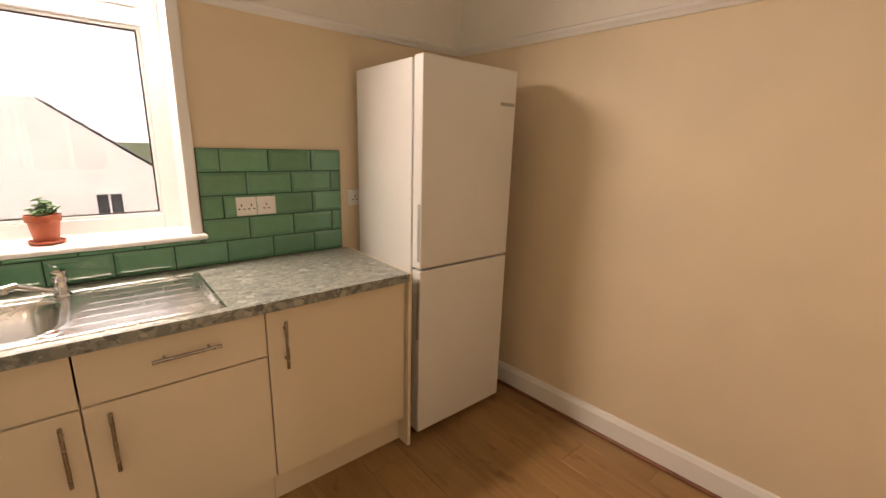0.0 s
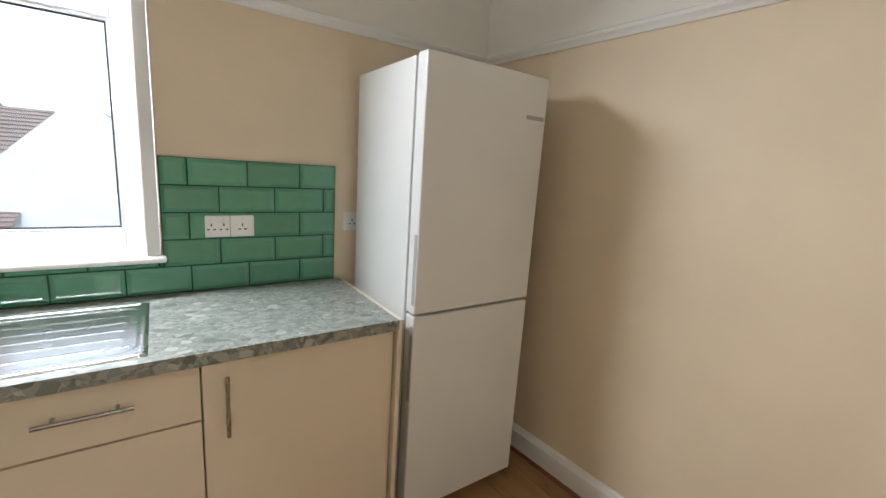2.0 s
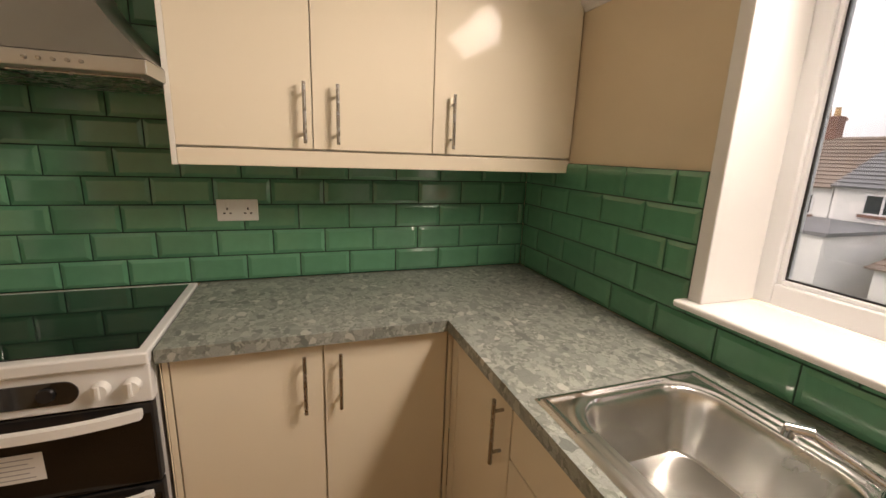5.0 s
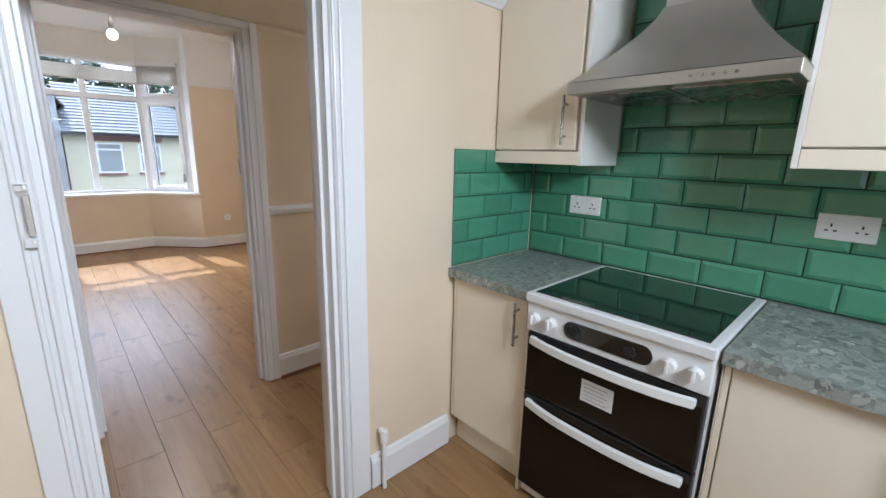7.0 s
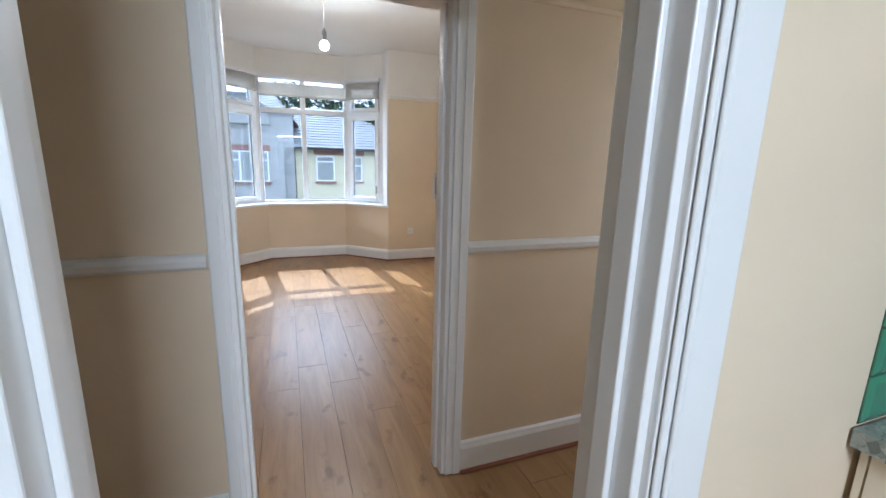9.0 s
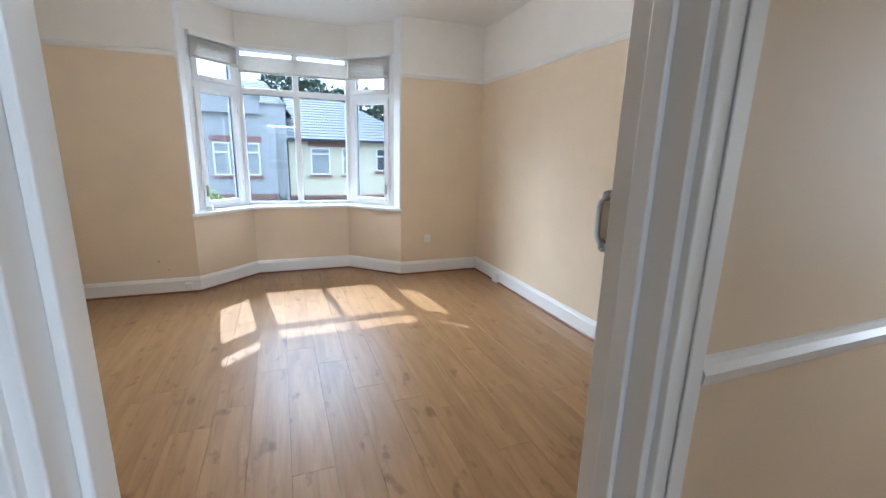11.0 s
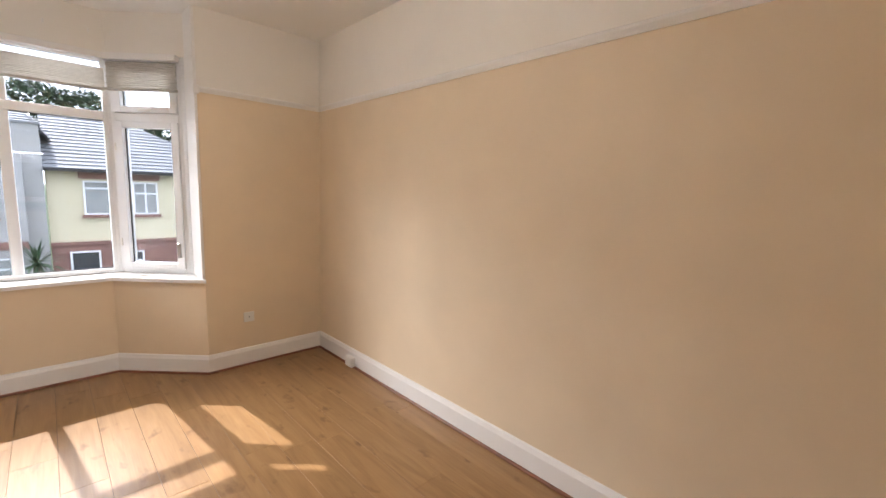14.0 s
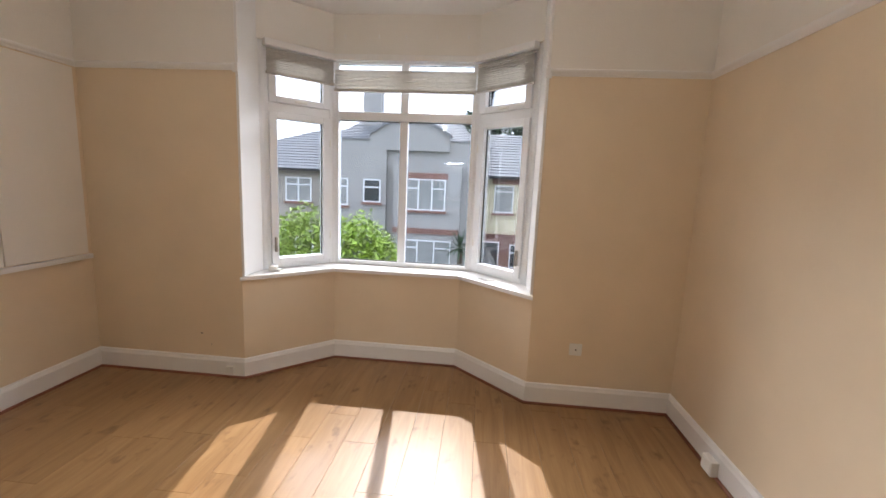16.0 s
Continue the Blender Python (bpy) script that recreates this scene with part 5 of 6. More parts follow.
def far_window(parent, x0, x1, y, z0, z1, face, lights=2, fan=0.3, curtain=False):
    """A white framed house window with glass, bars and sill on a facade at y facing face (+1: +y)."""
    w = new("window")
    w.parent = parent
    f = 0.06
    def b(nm, *c, mat=UPVC):
        x_0, x_1, d0, d1, z_0, z_1 = c
        part(nm, box(bmesh.new(), x_0, x_1, y + face * d0, y + face * d1, z_0, z_1), mat, w)
    b("frame", x0, x0 + f, 0.002, 0.06, z0, z1)
    b("frame", x1 - f, x1, 0.002, 0.06, z0, z1)
    b("frame", x0 + f, x1 - f, 0.002, 0.06, z0, z0 + f)
    b("frame", x0 + f, x1 - f, 0.002, 0.06, z1 - f, z1)
    for k in range(1, lights):
        xm = x0 + (x1 - x0) * k / lights
        b("bar", xm - 0.035, xm + 0.035, 0.004, 0.058, z0 + f, z1 - f)
    zt = z1 - fan * (z1 - z0)
    if fan:
        step = (x1 - x0) / lights
        for k in (range(lights) if lights < 3 else (0, lights - 1)):
            b("bar", x0 + k * step + 0.05, x0 + (k + 1) * step - 0.05, 0.006, 0.056, zt - 0.035, zt + 0.035)
    b("pane", x0 + f, x1 - f, 0.003, 0.02, z0 + f, z1 - f, mat=NET if curtain else FARWIN)
    b("sill", x0 - 0.08, x1 + 0.08, 0.002, 0.12, z0 - 0.12, z0 - 0.002, mat=BRICK)
    return w


def slate_roof(parent, name, a, b, c, d, mat, rows=16, thick=0.05):
    """A roof slope a-b (eaves) to d-c (ridge) in overlapping courses."""
    a, b, c, d = map(Vector, (a, b, c, d))
    bm = bmesh.new()
    n = (b - a).cross(d - a).normalized()
    if n.z < 0:
        n = -n
    for k in range(rows):
        s0, s1 = k / rows, (k + 1.12) / rows
        p0, p1 = a.lerp(d, s0), b.lerp(c, s0)
        q0, q1 = a.lerp(d, min(s1, 1)), b.lerp(c, min(s1, 1))
        lo_, hi_ = n * thick, n * 0.012
        vv = [bm.verts.new(p) for p in (p0, p1, q1, q0, p0 + lo_, p1 + lo_, q1 + hi_, q0 + hi_)]
        for f in ((0, 1, 2, 3), (4, 5, 6, 7), (0, 1, 5, 4), (1, 2, 6, 5), (2, 3, 7, 6), (3, 0, 4, 7)):
            try:
                bm.faces.new([vv[i] for i in f])
            except ValueError:
                pass
    bmesh.ops.recalc_face_normals(bm, faces=bm.faces)
    return part(name, bm, mat, parent)


def chimney(parent, x, y, z0, z1, pots=2, w=0.9, mat=None):
    c = part("chimney", box(box(bmesh.new(), x - w / 2, x + w / 2, y - 0.3, y + 0.3, z0, z1), x - w / 2 - 0.06, x + w / 2 + 0.06, y - 0.36, y + 0.36, z1 - 0.2, z1 - 0.08), mat or BRICK, parent)
    for k in range(pots):
        px = x + (k - (pots - 1) / 2) * 0.4
        part("chimney_pot", lathe(bmesh.new(), (px, y, z1), [(0.14, 0), (0.11, 0.35), (0.13, 0.42)], 12), CHIMPOT, c)


# grey house across the street
HYF = -25.0
gh = thing("house", "grey pebbledashed semi-detached house with a flat-topped gable", "house")
part("wall", box(bmesh.new(), 1.25, 8.7, HYF - 0.8, HYF, GZ, 3.45), RENDER_GREY, gh)
part("wall", box(bmesh.new(), 1.25, 8.7, HYF - 8, HYF - 0.801, GZ, 3.3), RENDER_GREY, gh)
part("coping", box(bmesh.new(), 1.2, 8.72, HYF - 0.85, HYF + 0.06, 3.451, 3.53), SLATE, gh)
for gx0, gx1, zt in ((2.37, 6.16, 4.25),):
    bm = bmesh.new()
    pr = [(gx0, 2.99), (gx1, 2.99), (gx1, 3.66), ((gx0 + gx1) / 2 + 0.90, zt), ((gx0 + gx1) / 2 - 0.90, zt), (gx0, 3.66)]
    f0 = [bm.verts.new((x, HYF + 0.25, z)) for x, z in pr]
    f1 = [bm.verts.new((x, HYF - 0.6, z)) for x, z in pr]
    for i in range(6):
        bm.faces.new((f0[i], f0[(i + 1) % 6], f1[(i + 1) % 6], f1[i]))
    bm.faces.new(f0)
    bm.faces.new(list(reversed(f1)))
    bmesh.ops.recalc_face_normals(bm, faces=bm.faces)
    part("gable", bm, RENDER_GREY, gh)
    for q0, q1 in ((pr[2], pr[3]), (pr[3], pr[4]), (pr[4], pr[5])):
        dx, dz = q1[0] - q0[0], q1[1] - q0[1]
        bm = bmesh.new()
        k = math.hypot(dx, dz)
        vv = [bm.verts.new((q[0] - dz / k * o * -1, HYF + yy, q[1] + dx / k * o * -1)) for q in (q0, q1) for o in (0.0, 0.12) for yy in (-0.65, 0.36)]
        bmesh.ops.convex_hull(bm, input=vv)
        part("coping", bm, SLATE, gh)
part("parapet_bay", box(bmesh.new(), 1.75, 4.9, HYF, HYF + 0.6, GZ, 2.35), RENDER_GREY, gh)
part("parapet_bay", box(bmesh.new(), 5.35, 8.2, HYF, HYF + 0.25, GZ, 3.0), RENDER_GREY, gh)
slate_roof(gh, "roof", (1.0, HYF - 0.86, 3.3), (8.9, HYF - 0.86, 3.3), (7.6, HYF - 4.2, 5.0), (2.2, HYF - 4.2, 5.0), SLATE)
slate_roof(gh, "roof", (1.0, HYF - 8.2, 3.0), (1.0, HYF + 0.1, 3.0), (2.2, HYF - 4.2, 5.0), (2.2, HYF - 4.2, 5.0), SLATE)
chimney(gh, 7.0, HYF - 3.5, 4.3, 6.5, 1, 0.98, RENDER_GREY)
far_window(gh, 2.45, 4.35, HYF + 0.6, 0.25, 1.7, 1, 3, 0.3, True)
far_window(gh, 5.6, 6.45, HYF + 0.25, 0.5, 1.6, 1, 1, 0.35)
far_window(gh, 7.2, 8.0, HYF + 0.25, 0.3, 1.6, 1, 1, 0.3, True)
part("lintel", box(bmesh.new(), 2.35, 4.45, HYF + 0.601, HYF + 0.64, 1.71, 1.98), BRICK, gh)
part("string_course", box(bmesh.new(), 1.75, 4.9, HYF + 0.601, HYF + 0.68, -0.85, -0.6), BRICK, gh)
far_window(gh, 2.1, 4.5, HYF + 0.6, -2.4, -1.15, 1, 3, 0.3, True)
far_window(gh, 5.7, 7.6, HYF + 0.25, -2.4, -1.1, 1, 2, 0.3)
# cream house beside it
chs = thing("house", "cream rendered house over red brick with a hipped slate roof", "house")
part("wall", box(bmesh.new(), -5.3, 1.2, HYF - 8, HYF - 0.3, -0.85, 2.0), RENDER_CREAM, chs)
part("brick_base", box(bmesh.new(), -5.3, 1.2, HYF - 8, HYF - 0.25, GZ, -0.9), BRICK, chs)
part("string_course", box(bmesh.new(), -5.3, 1.22, HYF - 0.3, HYF - 0.18, -0.899, -0.78), BRICK, chs)
slate_roof(chs, "roof", (-5.7, HYF + 0.1, 1.95), (1.24, HYF + 0.1, 1.95), (1.24, HYF - 4.0, 4.3), (-1.6, HYF - 4.0, 4.3), SLATE)
slate_roof(chs, "roof", (-5.7, HYF - 8.3, 1.95), (-5.7, HYF + 0.1, 1.95), (-1.6, HYF - 4.0, 4.3), (-1.6, HYF - 4.0, 4.3), SLATE)
part("gutter", box(bmesh.new(), -5.7, 1.24, HYF + 0.1, HYF + 0.22, 1.86, 1.96), BLACKPL, chs)
part("lintel_band", box(bmesh.new(), -2.3, 0.3, HYF - 0.299, HYF - 0.25, 1.62, 1.86), BRICK, chs)
far_window(chs, -0.75, 0.18, HYF - 0.3, 0.25, 1.55, 1, 1, 0.22, True)
far_window(chs, -2.2, -1.35, HYF - 0.3, 0.25, 1.55, 1, 2, 0.35, True)
far_window(chs, -4.2, -3.1, HYF - 0.3, 0.45, 1.6, 1, 2, 0.35)
far_window(chs, -1.6, -0.7, HYF - 0.25, -2.4, -1.25, 1, 2, 0.35)
far_window(chs, -0.2, 0.7, HYF - 0.25, -2.6, -1.15, 1, 1, 0.0)
far_window(chs, -4.4, -3.0, HYF - 0.25, -2.4, -1.25, 1, 2, 0.35)
# buff house on the other side
bh = thing("house", "buff pebbledashed house with a hipped slate roof", "house")
part("wall", box(bmesh.new(), 8.72, 16.0, HYF - 8, HYF - 0.3, GZ, 2.0), RENDER_BUFF, bh)
slate_roof(bh, "roof", (8.72, HYF + 0.1, 1.95), (16.4, HYF + 0.1, 1.95), (9.8, HYF - 4.0, 4.35), (8.72, HYF - 4.0, 4.35), SLATE)
slate_roof(bh, "roof", (16.4, HYF + 0.1, 1.95), (16.4, HYF - 8.3, 1.95), (9.8, HYF - 4.0, 4.35), (9.8, HYF - 4.0, 4.35), SLATE)
part("gutter", box(bmesh.new(), 8.72, 16.4, HYF + 0.1, HYF + 0.22, 1.86, 1.96), BLACKPL, bh)
far_window(bh, 9.25, 10.6, HYF - 0.3, 0.35, 1.55, 1, 2, 0.3, True)
far_window(bh, 13.0, 14.6, HYF - 0.3, 0.35, 1.55, 1, 2, 0.3, True)
far_window(bh, 9.2, 11.0, HYF - 0.3, -2.4, -1.1, 1, 2, 0.3)


def leaf_cloud(name, label, cat, blobs, n, size, mat, trunk=None, seed=1):
    """A crown of many small leaves scattered through a few uneven lobes."""
    r = random.Random(seed)
    t = thing(name, label, cat)
    bm = bmesh.new()
    for k in range(n):
        cx, cy, cz, rx, ry, rz = blobs[r.randrange(len(blobs))]
        d = Vector((r.gauss(0, 1), r.gauss(0, 1), r.gauss(0, 1))).normalized() * (r.uniform(0.45, 1.0) ** 0.5) * r.uniform(0.85, 1.12)
        p = Vector((cx + d.x * rx, cy + d.y * ry, cz + d.z * rz))
        m = Matrix.Translation(p) @ Euler((r.uniform(-1, 1), r.uniform(-1, 1), r.uniform(0, 6.28))).to_matrix().to_4x4()
        s = size * r.uniform(0.6, 1.4)
        vv = [bm.verts.new(m @ Vector(q)) for q in ((-s, 0, 0), (-s * 0.2, -s * 0.42, 0.1 * s), (s, 0, 0), (-s * 0.2, s * 0.42, 0.1 * s))]
        bm.faces.new(vv)
    part("crown", bm, mat, t)
    if trunk:
        bm = bmesh.new()
        x, y, z0, z1, rad = trunk
        cyl(bm, (x, y, z0), (x + 0.1, y, z1), rad, rad * 0.6, 10)
        for k in range(6):
            a = k * 1.05
            cyl(bm, (x + 0.05, y, z0 + (z1 - z0) * (0.55 + 0.06 * k)), (x + math.cos(a) * rad * 7, y + math.sin(a) * rad * 7, z1 + rad * 4), rad * 0.45, rad * 0.15, 7)
        part("trunk", bm, BARK, t)
    return t


HG = -15.5
leaf_cloud("garden_shrub", "large bright green leafy shrub by the street", "shrub",
           [(5.6, HG, -0.7, 0.95, 0.9, 1.35), (5.1, HG + 0.2, -0.45, 0.8, 0.8, 1.35), (4.3, HG, -0.7, 0.8, 0.8, 1.3), (6.2, HG, -1.3, 0.7, 0.8, 1.2), (3.75, HG, -0.6, 0.6, 0.7, 1.35), (3.25, HG, -1.0, 0.55, 0.7, 1.3), (4.8, HG, -2.0, 1.6, 0.9, 1.2)], 12000, 0.075, LEAF, (5.4, HG, GZ, -1.8, 0.12), 3)
pt = thing("palm_shrub", "spiky dark green palm in a front garden", "palm")
part("trunk", cyl(bmesh.new(), (1.58, -23.2, GZ), (1.58, -23.2, -1.25), 0.14, 0.11, 10), BARK, pt)
r = random.Random(8)
for k in range(60):
    a, e = r.uniform(0, 6.28), r.uniform(-0.5, 1.4)
    L = r.uniform(0.8, 1.15)
    d = Vector((math.cos(a) * math.cos(e), math.sin(a) * math.cos(e), math.sin(e)))
    sd = d.cross(Vector((0, 0, 1))).normalized() * 0.035
    p0 = Vector((1.58, -23.2, -1.2))
    p1, p2 = p0 + d * L * 0.55, p0 + d * L - Vector((0, 0, 0.18 * L))
    bm = bmesh.new()
    vv = [bm.verts.new(q) for q in (p0 - sd, p0 + sd, p1 + sd, p1 - sd, p2)]
    bm.faces.new(vv[:4])
    bm.faces.new((vv[3], vv[2], vv[4]))
    part("frond", bm, PALML, pt)
leaf_cloud("tree", "dark tree behind the slate roofs", "tree", [(-4.5, -36, 4.4, 2.2, 1.8, 1.6), (-6.5, -37, 4.0, 1.8, 1.5, 1.3), (-2.8, -36, 4.6, 1.5, 1.2, 1.4), (-0.6, -36, 5.2, 1.5, 1.2, 1.4), (1.4, -36, 5.5, 1.6, 1.2, 1.3)], 9000, 0.16, LEAFD, (-4.6, -36, GZ, 3.6, 0.28), 5)

# terrace behind the kitchen window
def rear_house(x0, x1, yf, ridge, eave, wall, roof, label, wins, chim=None, extra=None):
    hh = thing("house", label, "house")
    part("wall", box(bmesh.new(), x0, x1, yf, yf + 8, GZ - 1, eave + 0.1), wall, hh)
    bm = bmesh.new()
    for xx in (x0 + 0.02, x1 - 0.02):
        vv = [bm.verts.new(p) for p in ((xx, yf + 0.02, eave), (xx, yf + 8, eave), (xx, yf + 4, ridge - 0.05))]
        bm.faces.new(vv)
    part("gable_wall", bm, wall, hh)
    slate_roof(hh, "roof", (x0 - 0.05, yf - 0.25, eave), (x1 + 0.05, yf - 0.25, eave), (x1 + 0.05, yf + 4, ridge), (x0 - 0.05, yf + 4, ridge), roof, 14, 0.07)
    slate_roof(hh, "roof", (x0 - 0.05, yf + 8.2, eave), (x1 + 0.05, yf + 8.2, eave), (x1 + 0.05, yf + 4, ridge), (x0 - 0.05, yf + 4, ridge), roof, 14, 0.07)
    for a, b, c, d in wins:
        far_window(hh, a, b, yf, c, d, -1, 2, 0.0)
    if chim:
        chimney(hh, *chim)
    return hh


RY = 20.0
rear_house(-16.5, -9.3, RY, 2.9, 0.6, RENDER_WHITE, ROOFTILE, "white rendered terraced house with a brown tiled roof", [(-10.9, -9.9, -0.55, 0.35), (-13.5, -12.4, -0.55, 0.35)], (-12.2, RY + 4, 2.4, 3.9))
rear_house(-9.25, -6.0, RY, 2.9, 0.7, RENDER_WHITE, SLATE, "white rendered terraced house with a grey slate roof", [(-8.2, -7.0, -0.3, 0.5)], None)
rear_house(-5.95, -1.6, RY, 2.9, 0.6, RENDER_WHITE, ROOFTILE, "white terraced house with a tiled roof and gable end", [(-4.4, -3.2, -0.5, 0.35)], (-3.9, RY + 4, 2.5, 3.3, 1, 0.6))
ex = thing("house_extension", "white flat-roofed back extension with dark windows", "house")
part("wall", box(bmesh.new(), -9.6, -6.6, RY - 5, RY - 0.05, GZ - 1, -0.75), RENDER_WHITE, ex)
part("roof", box(bmesh.new(), -9.7, -6.5, RY - 5.1, RY - 0.05, -0.749, -0.62), SLATE, ex)
far_window(ex, -8.9, -7.5, RY - 5, -2.1, -1.1, -1, 2, 0.0)
ex = thing("house_extension", "white lean-to with a tiled roof", "house")
part("wall", box(bmesh.new(), -5.6, -2.2, RY - 4, RY - 0.05, GZ - 1, -1.6), RENDER_WHITE, ex)
slate_roof(ex, "roof", (-5.8, RY - 4.2, -1.62), (-2.0, RY - 4.2, -1.62), (-2.0, RY - 0.1, -0.75), (-5.8, RY - 0.1, -0.75), ROOFTILE, 9, 0.06)
far_window(ex, -4.9, -3.4, RY - 4, -2.9, -2.0, -1, 2, 0.0)
gw = thing("garden_wall", "white painted garden wall", "wall")
part("wall", box(bmesh.new(), -12, 4, RY - 9.2, RY - 9, GZ, GZ + 1.7), RENDER_WHITE, gw)
big = thing("house", "sunlit white rendered gable-fronted house beside the gardens", "house")
bm = bmesh.new()
gab = [(-3.1, GZ - 1), (4.6, GZ - 1), (4.6, -0.4), (0.4, 2.75), (-0.6, 2.75), (-3.1, 0.2)]
g0 = [bm.verts.new((x, 18.6, z)) for x, z in gab]
g1 = [bm.verts.new((x, 27.0, z)) for x, z in gab]
for i in range(6):
    bm.faces.new((g0[i], g0[(i + 1) % 6], g1[(i + 1) % 6], g1[i]))
bm.faces.new(g0)
bm.faces.new(list(reversed(g1)))
bmesh.ops.recalc_face_normals(bm, faces=bm.faces)
part("wall", bm, RENDER_WHITE, big)
slate_roof(big, "roof", (4.7, 18.7, -0.35), (4.7, 27.1, -0.35), (0.4, 27.1, 2.8), (0.4, 18.7, 2.8), SLATE, 10, 0.06)
far_window(big, 1.6, 2.5, 18.6, -1.5, -0.6, -1, 2, 0.0)
leaf_cloud("tree", "dark evergreen tree behind the rooftops", "tree", [(-12.2, 45, 4.6, 3.2, 2.2, 1.9), (-15.0, 45, 3.8, 2.0, 1.7, 1.3), (-9.6, 45, 3.8, 2.2, 1.7, 1.5), (-11.6, 45, 6.0, 2.0, 1.5, 1.3)], 7000, 0.2, LEAFD, (-12.2, 45, GZ, 3.4, 0.35), 6)


# ---- floors and tiles, piece by piece ----
PW, PL = 0.192, 1.285
def floor_of(name, label, x0, x1, y0, y1, along_y, seed):
    f = tagged(part(name, box(bmesh.new(), x0, x1, y0, y1, -0.2, -0.009), DARK), label, "floor", "", "structure")
    r = random.Random(seed)
    w0 = x0 if along_y else y0
    w1 = x1 if along_y else y1
    l0, l1 = (y0, y1) if along_y else (x0, x1)
    cache = {}
    a = w0
    while a < w1 - 0.01:
        b = min(a + PW, w1)
        l = l0 - r.uniform(0, PL)
        while l < l1:
            s0, s1 = max(l, l0), min(l + PL, l1)
            if s1 - s0 > 0.02:
                key = (round(b - a, 3), round(s1 - s0, 3))
                if key not in cache:
                    g = 0.0007
                    w_, h_ = b - a, s1 - s0
                    bm = bmesh.new()
                    rings = []
                    for i, z in ((g, -0.0085), (g, -0.0006), (g + 0.0006, 0.0)):
                        rings.append([bm.verts.new(p) for p in ((i, i, z), (w_ - i, i, z), (w_ - i, h_ - i, z), (i, h_ - i, z))])
                    for p, q in zip(rings, rings[1:]):
                        for k in range(4):
                            bm.faces.new((p[k], p[(k + 1) % 4], q[(k + 1) % 4], q[k]))
                    bm.faces.new(rings[-1])
                    me = bpy.data.meshes.new("plank")
                    bm.to_mesh(me)
                    bm.free()
                    me.materials.append(OAK)
                    cache[key] = me
                ob = new("plank", cache[key])
                ob.parent = f
                if along_y:
                    ob.location = (a, s0, 0)
                else:
                    ob.matrix_basis = Matrix.Translation((s1, a, 0)) @ Matrix.Rotation(radians(90), 4, "Z")
            l += PL
        a = b
    return f


floor_of("floor_living", "oak-effect laminate floor of long boards", LX0, LX1, -8.40, HY0, True, 11)
floor_of("floor_landing", "oak-effect laminate floor at the hall end", -1.2, LX0, HY1, HY0, True, 13)
floor_of("floor_kitchen", "oak-effect laminate floor of the kitchen", 0.0, KX2 + 0.03, HY0, 0.0, True, 12)

TP, TR, TZ = 0.2085, 0.1042, 0.914
tile_cache = {}
def tile_mesh(w, h):
    key = (round(w, 3), round(h, 3))
    if key not in tile_cache:
        bm = bmesh.new()
        b = min(0.013, w * 0.3, h * 0.3)
        rings = []
        for i, d in ((0, 0.0), (0, 0.0030), (0.0006, 0.0036), (b, 0.0078), (b + 0.0015, 0.0082)):
            rings.append([bm.verts.new(p) for p in ((i, -d, i), (w - i, -d, i), (w - i, -d, h - i), (i, -d, h - i))])
        for p, q in zip(rings, rings[1:]):
            for k in range(4):
                bm.faces.new((p[k], p[(k + 1) % 4], q[(k + 1) % 4], q[k]))
        bm.faces.new(rings[-1])
        me = bpy.data.meshes.new("tile")
        bm.to_mesh(me)
        bm.free()
        me.materials.append(TILE)
        tile_cache[key] = me
    return tile_cache[key]


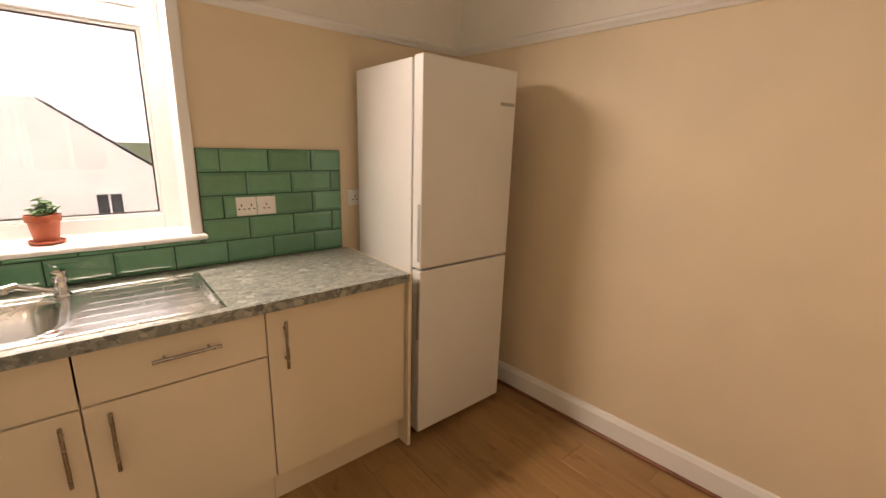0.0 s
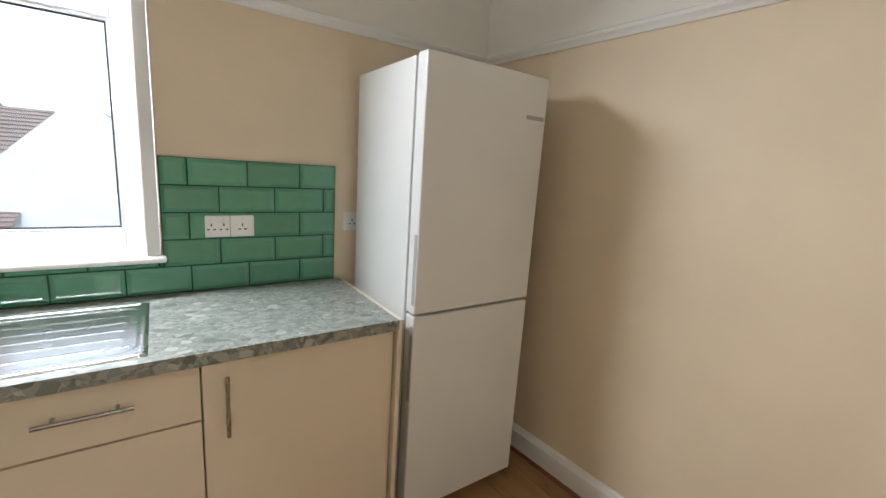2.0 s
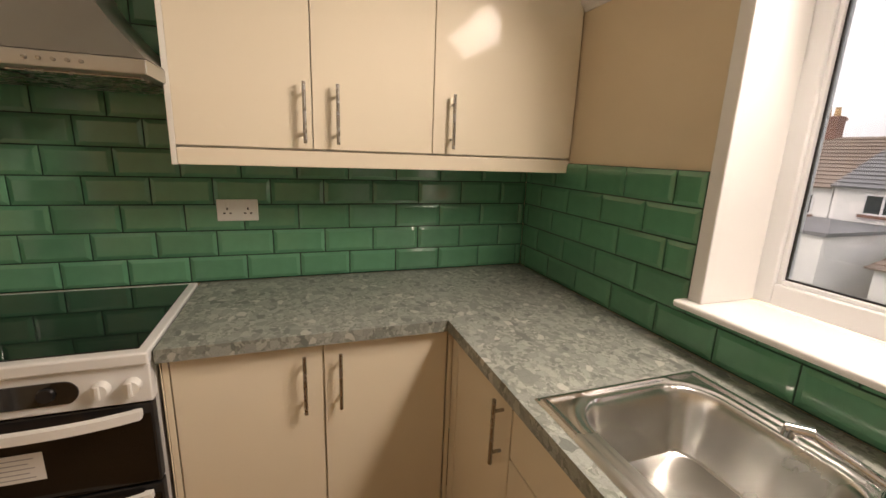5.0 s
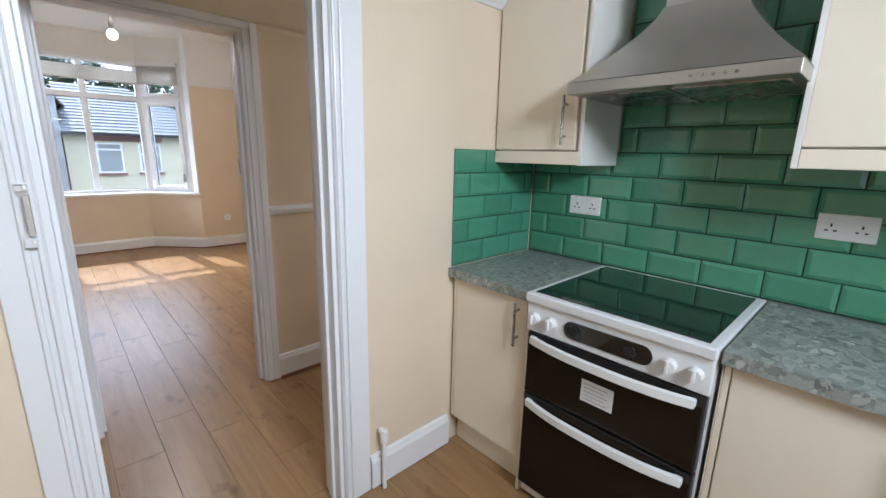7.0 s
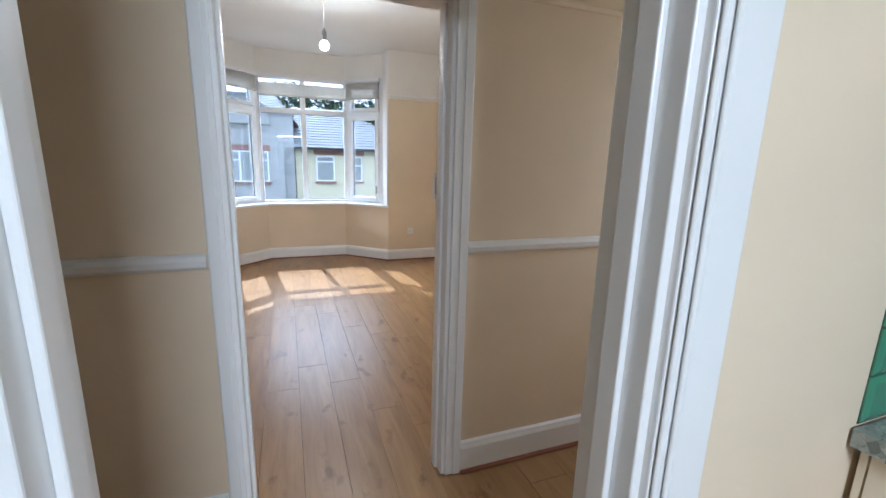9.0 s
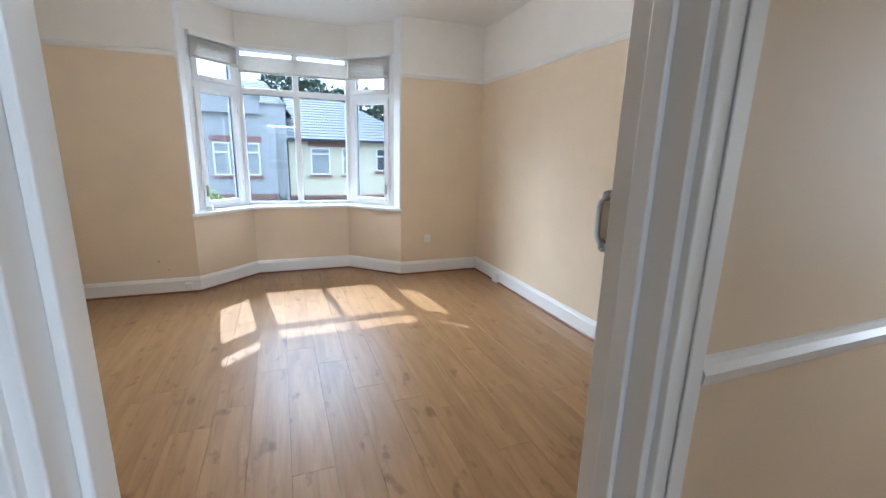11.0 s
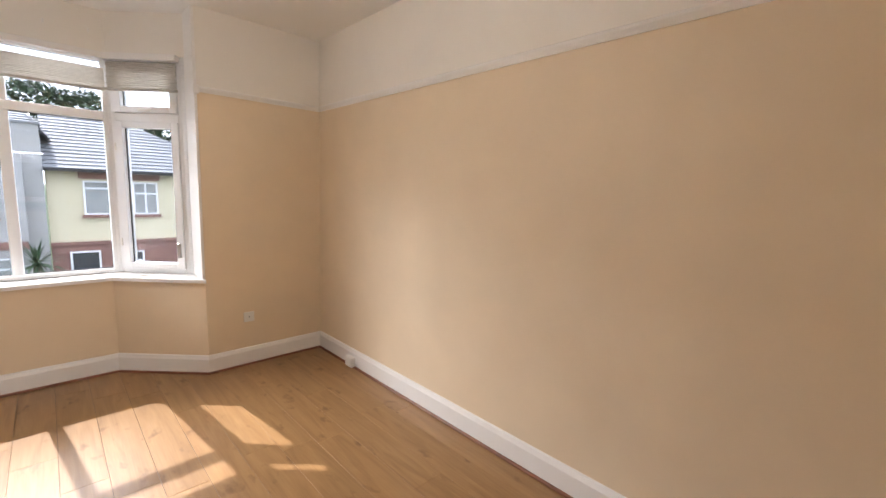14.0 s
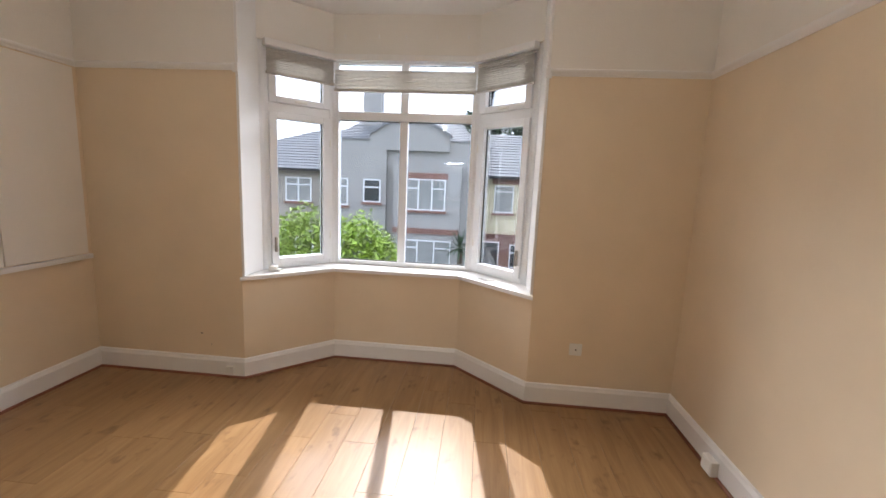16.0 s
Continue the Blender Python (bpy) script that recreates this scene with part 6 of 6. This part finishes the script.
def tiled(name, label, m, u0, u1, v1, phase, cut=()):
    """Bevelled brick-bond tiles over u0..u1 along the wall and up to v1; m takes (u, depth, z) to the place. cut: (u0, u1, z0) areas left open above z0."""
    panel = tagged(part(name, box(bmesh.new(), u0, u1, 0.0, 0.0085, TZ - 0.003, v1), GROUT), label, "tiles", "", "structure")
    if cut:
        bpy.data.objects.remove(panel)
        bm = bmesh.new()
        c0, c1, cz = cut[0]
        box(bm, u0, c0, 0, 0.0085, TZ - 0.003, v1)
        box(bm, c0, c1, 0, 0.0085, TZ - 0.003, cz)
        box(bm, c1, u1, 0, 0.0085, TZ - 0.003, v1)
        panel = tagged(part(name, bm, GROUT), label, "tiles", "", "structure")
    panel.matrix_basis = m
    j = 0.0023
    row = 0
    z = TZ
    while z < v1 - 0.008:
        zt = min(z + TR, v1)
        u = phase + (TP / 2 if row % 2 else 0)
        u -= math.ceil((u - u0) / TP) * TP
        while u < u1:
            a, b = max(u, u0), min(u + TP, u1)
            spans = [(a, b, z, zt)]
            for c0, c1, cz in cut:
                if zt > cz + 0.001:
                    out = []
                    for s in spans:
                        if s[0] < c0:
                            out.append((s[0], min(s[1], c0), s[2], s[3]))
                        if s[1] > c1:
                            out.append((max(s[0], c1), s[1], s[2], s[3]))
                        lo_, hi_ = max(s[0], c0), min(s[1], c1)
                        if hi_ > lo_ and z < cz - 0.008:
                            out.append((lo_, hi_, z, cz))
                    spans = out
            for s in spans:
                if s[1] - s[0] > 0.012 and s[3] - s[2] > 0.008:
                    ob = new("tile", tile_mesh(s[1] - s[0] - 2 * j, s[3] - s[2] - 2 * j))
                    ob.parent = panel
                    ob.location = (s[0] + j, 0, s[2] + j)
            u += TP
        z += TR
        row += 1
    return panel


TOP = TZ + 5 * TR
tiled("tiles_window_wall", "green bevelled brick tiles around the kitchen window", Matrix.Translation((0, 0.0012, 0)), 0.0, 2.702, TOP, 2.125, [(0.978, 2.035, 1.040)])
MX = Matrix.Translation((-0.0012, 0, 0)) @ Matrix.Rotation(radians(90), 4, "Z")
tiled("tiles_cooker_wall", "green bevelled brick tiles behind the cooker", MX, -2.538, -0.001, TOP, -0.451)
MS = Matrix.Translation((0, KY + 0.0008, 0)) @ Matrix.Rotation(radians(180), 4, "Z")
tiled("tiles_door_wall", "green bevelled brick tiles returning beside the doorway", MS, -0.594, -0.008, TOP, -0.18)
TZ = TOP
tiled("tiles_hood_wall", "green bevelled brick tiles behind the cooker hood", MX, -2.091, -1.459, TOP + 8 * TR, -0.451 + TP / 2)
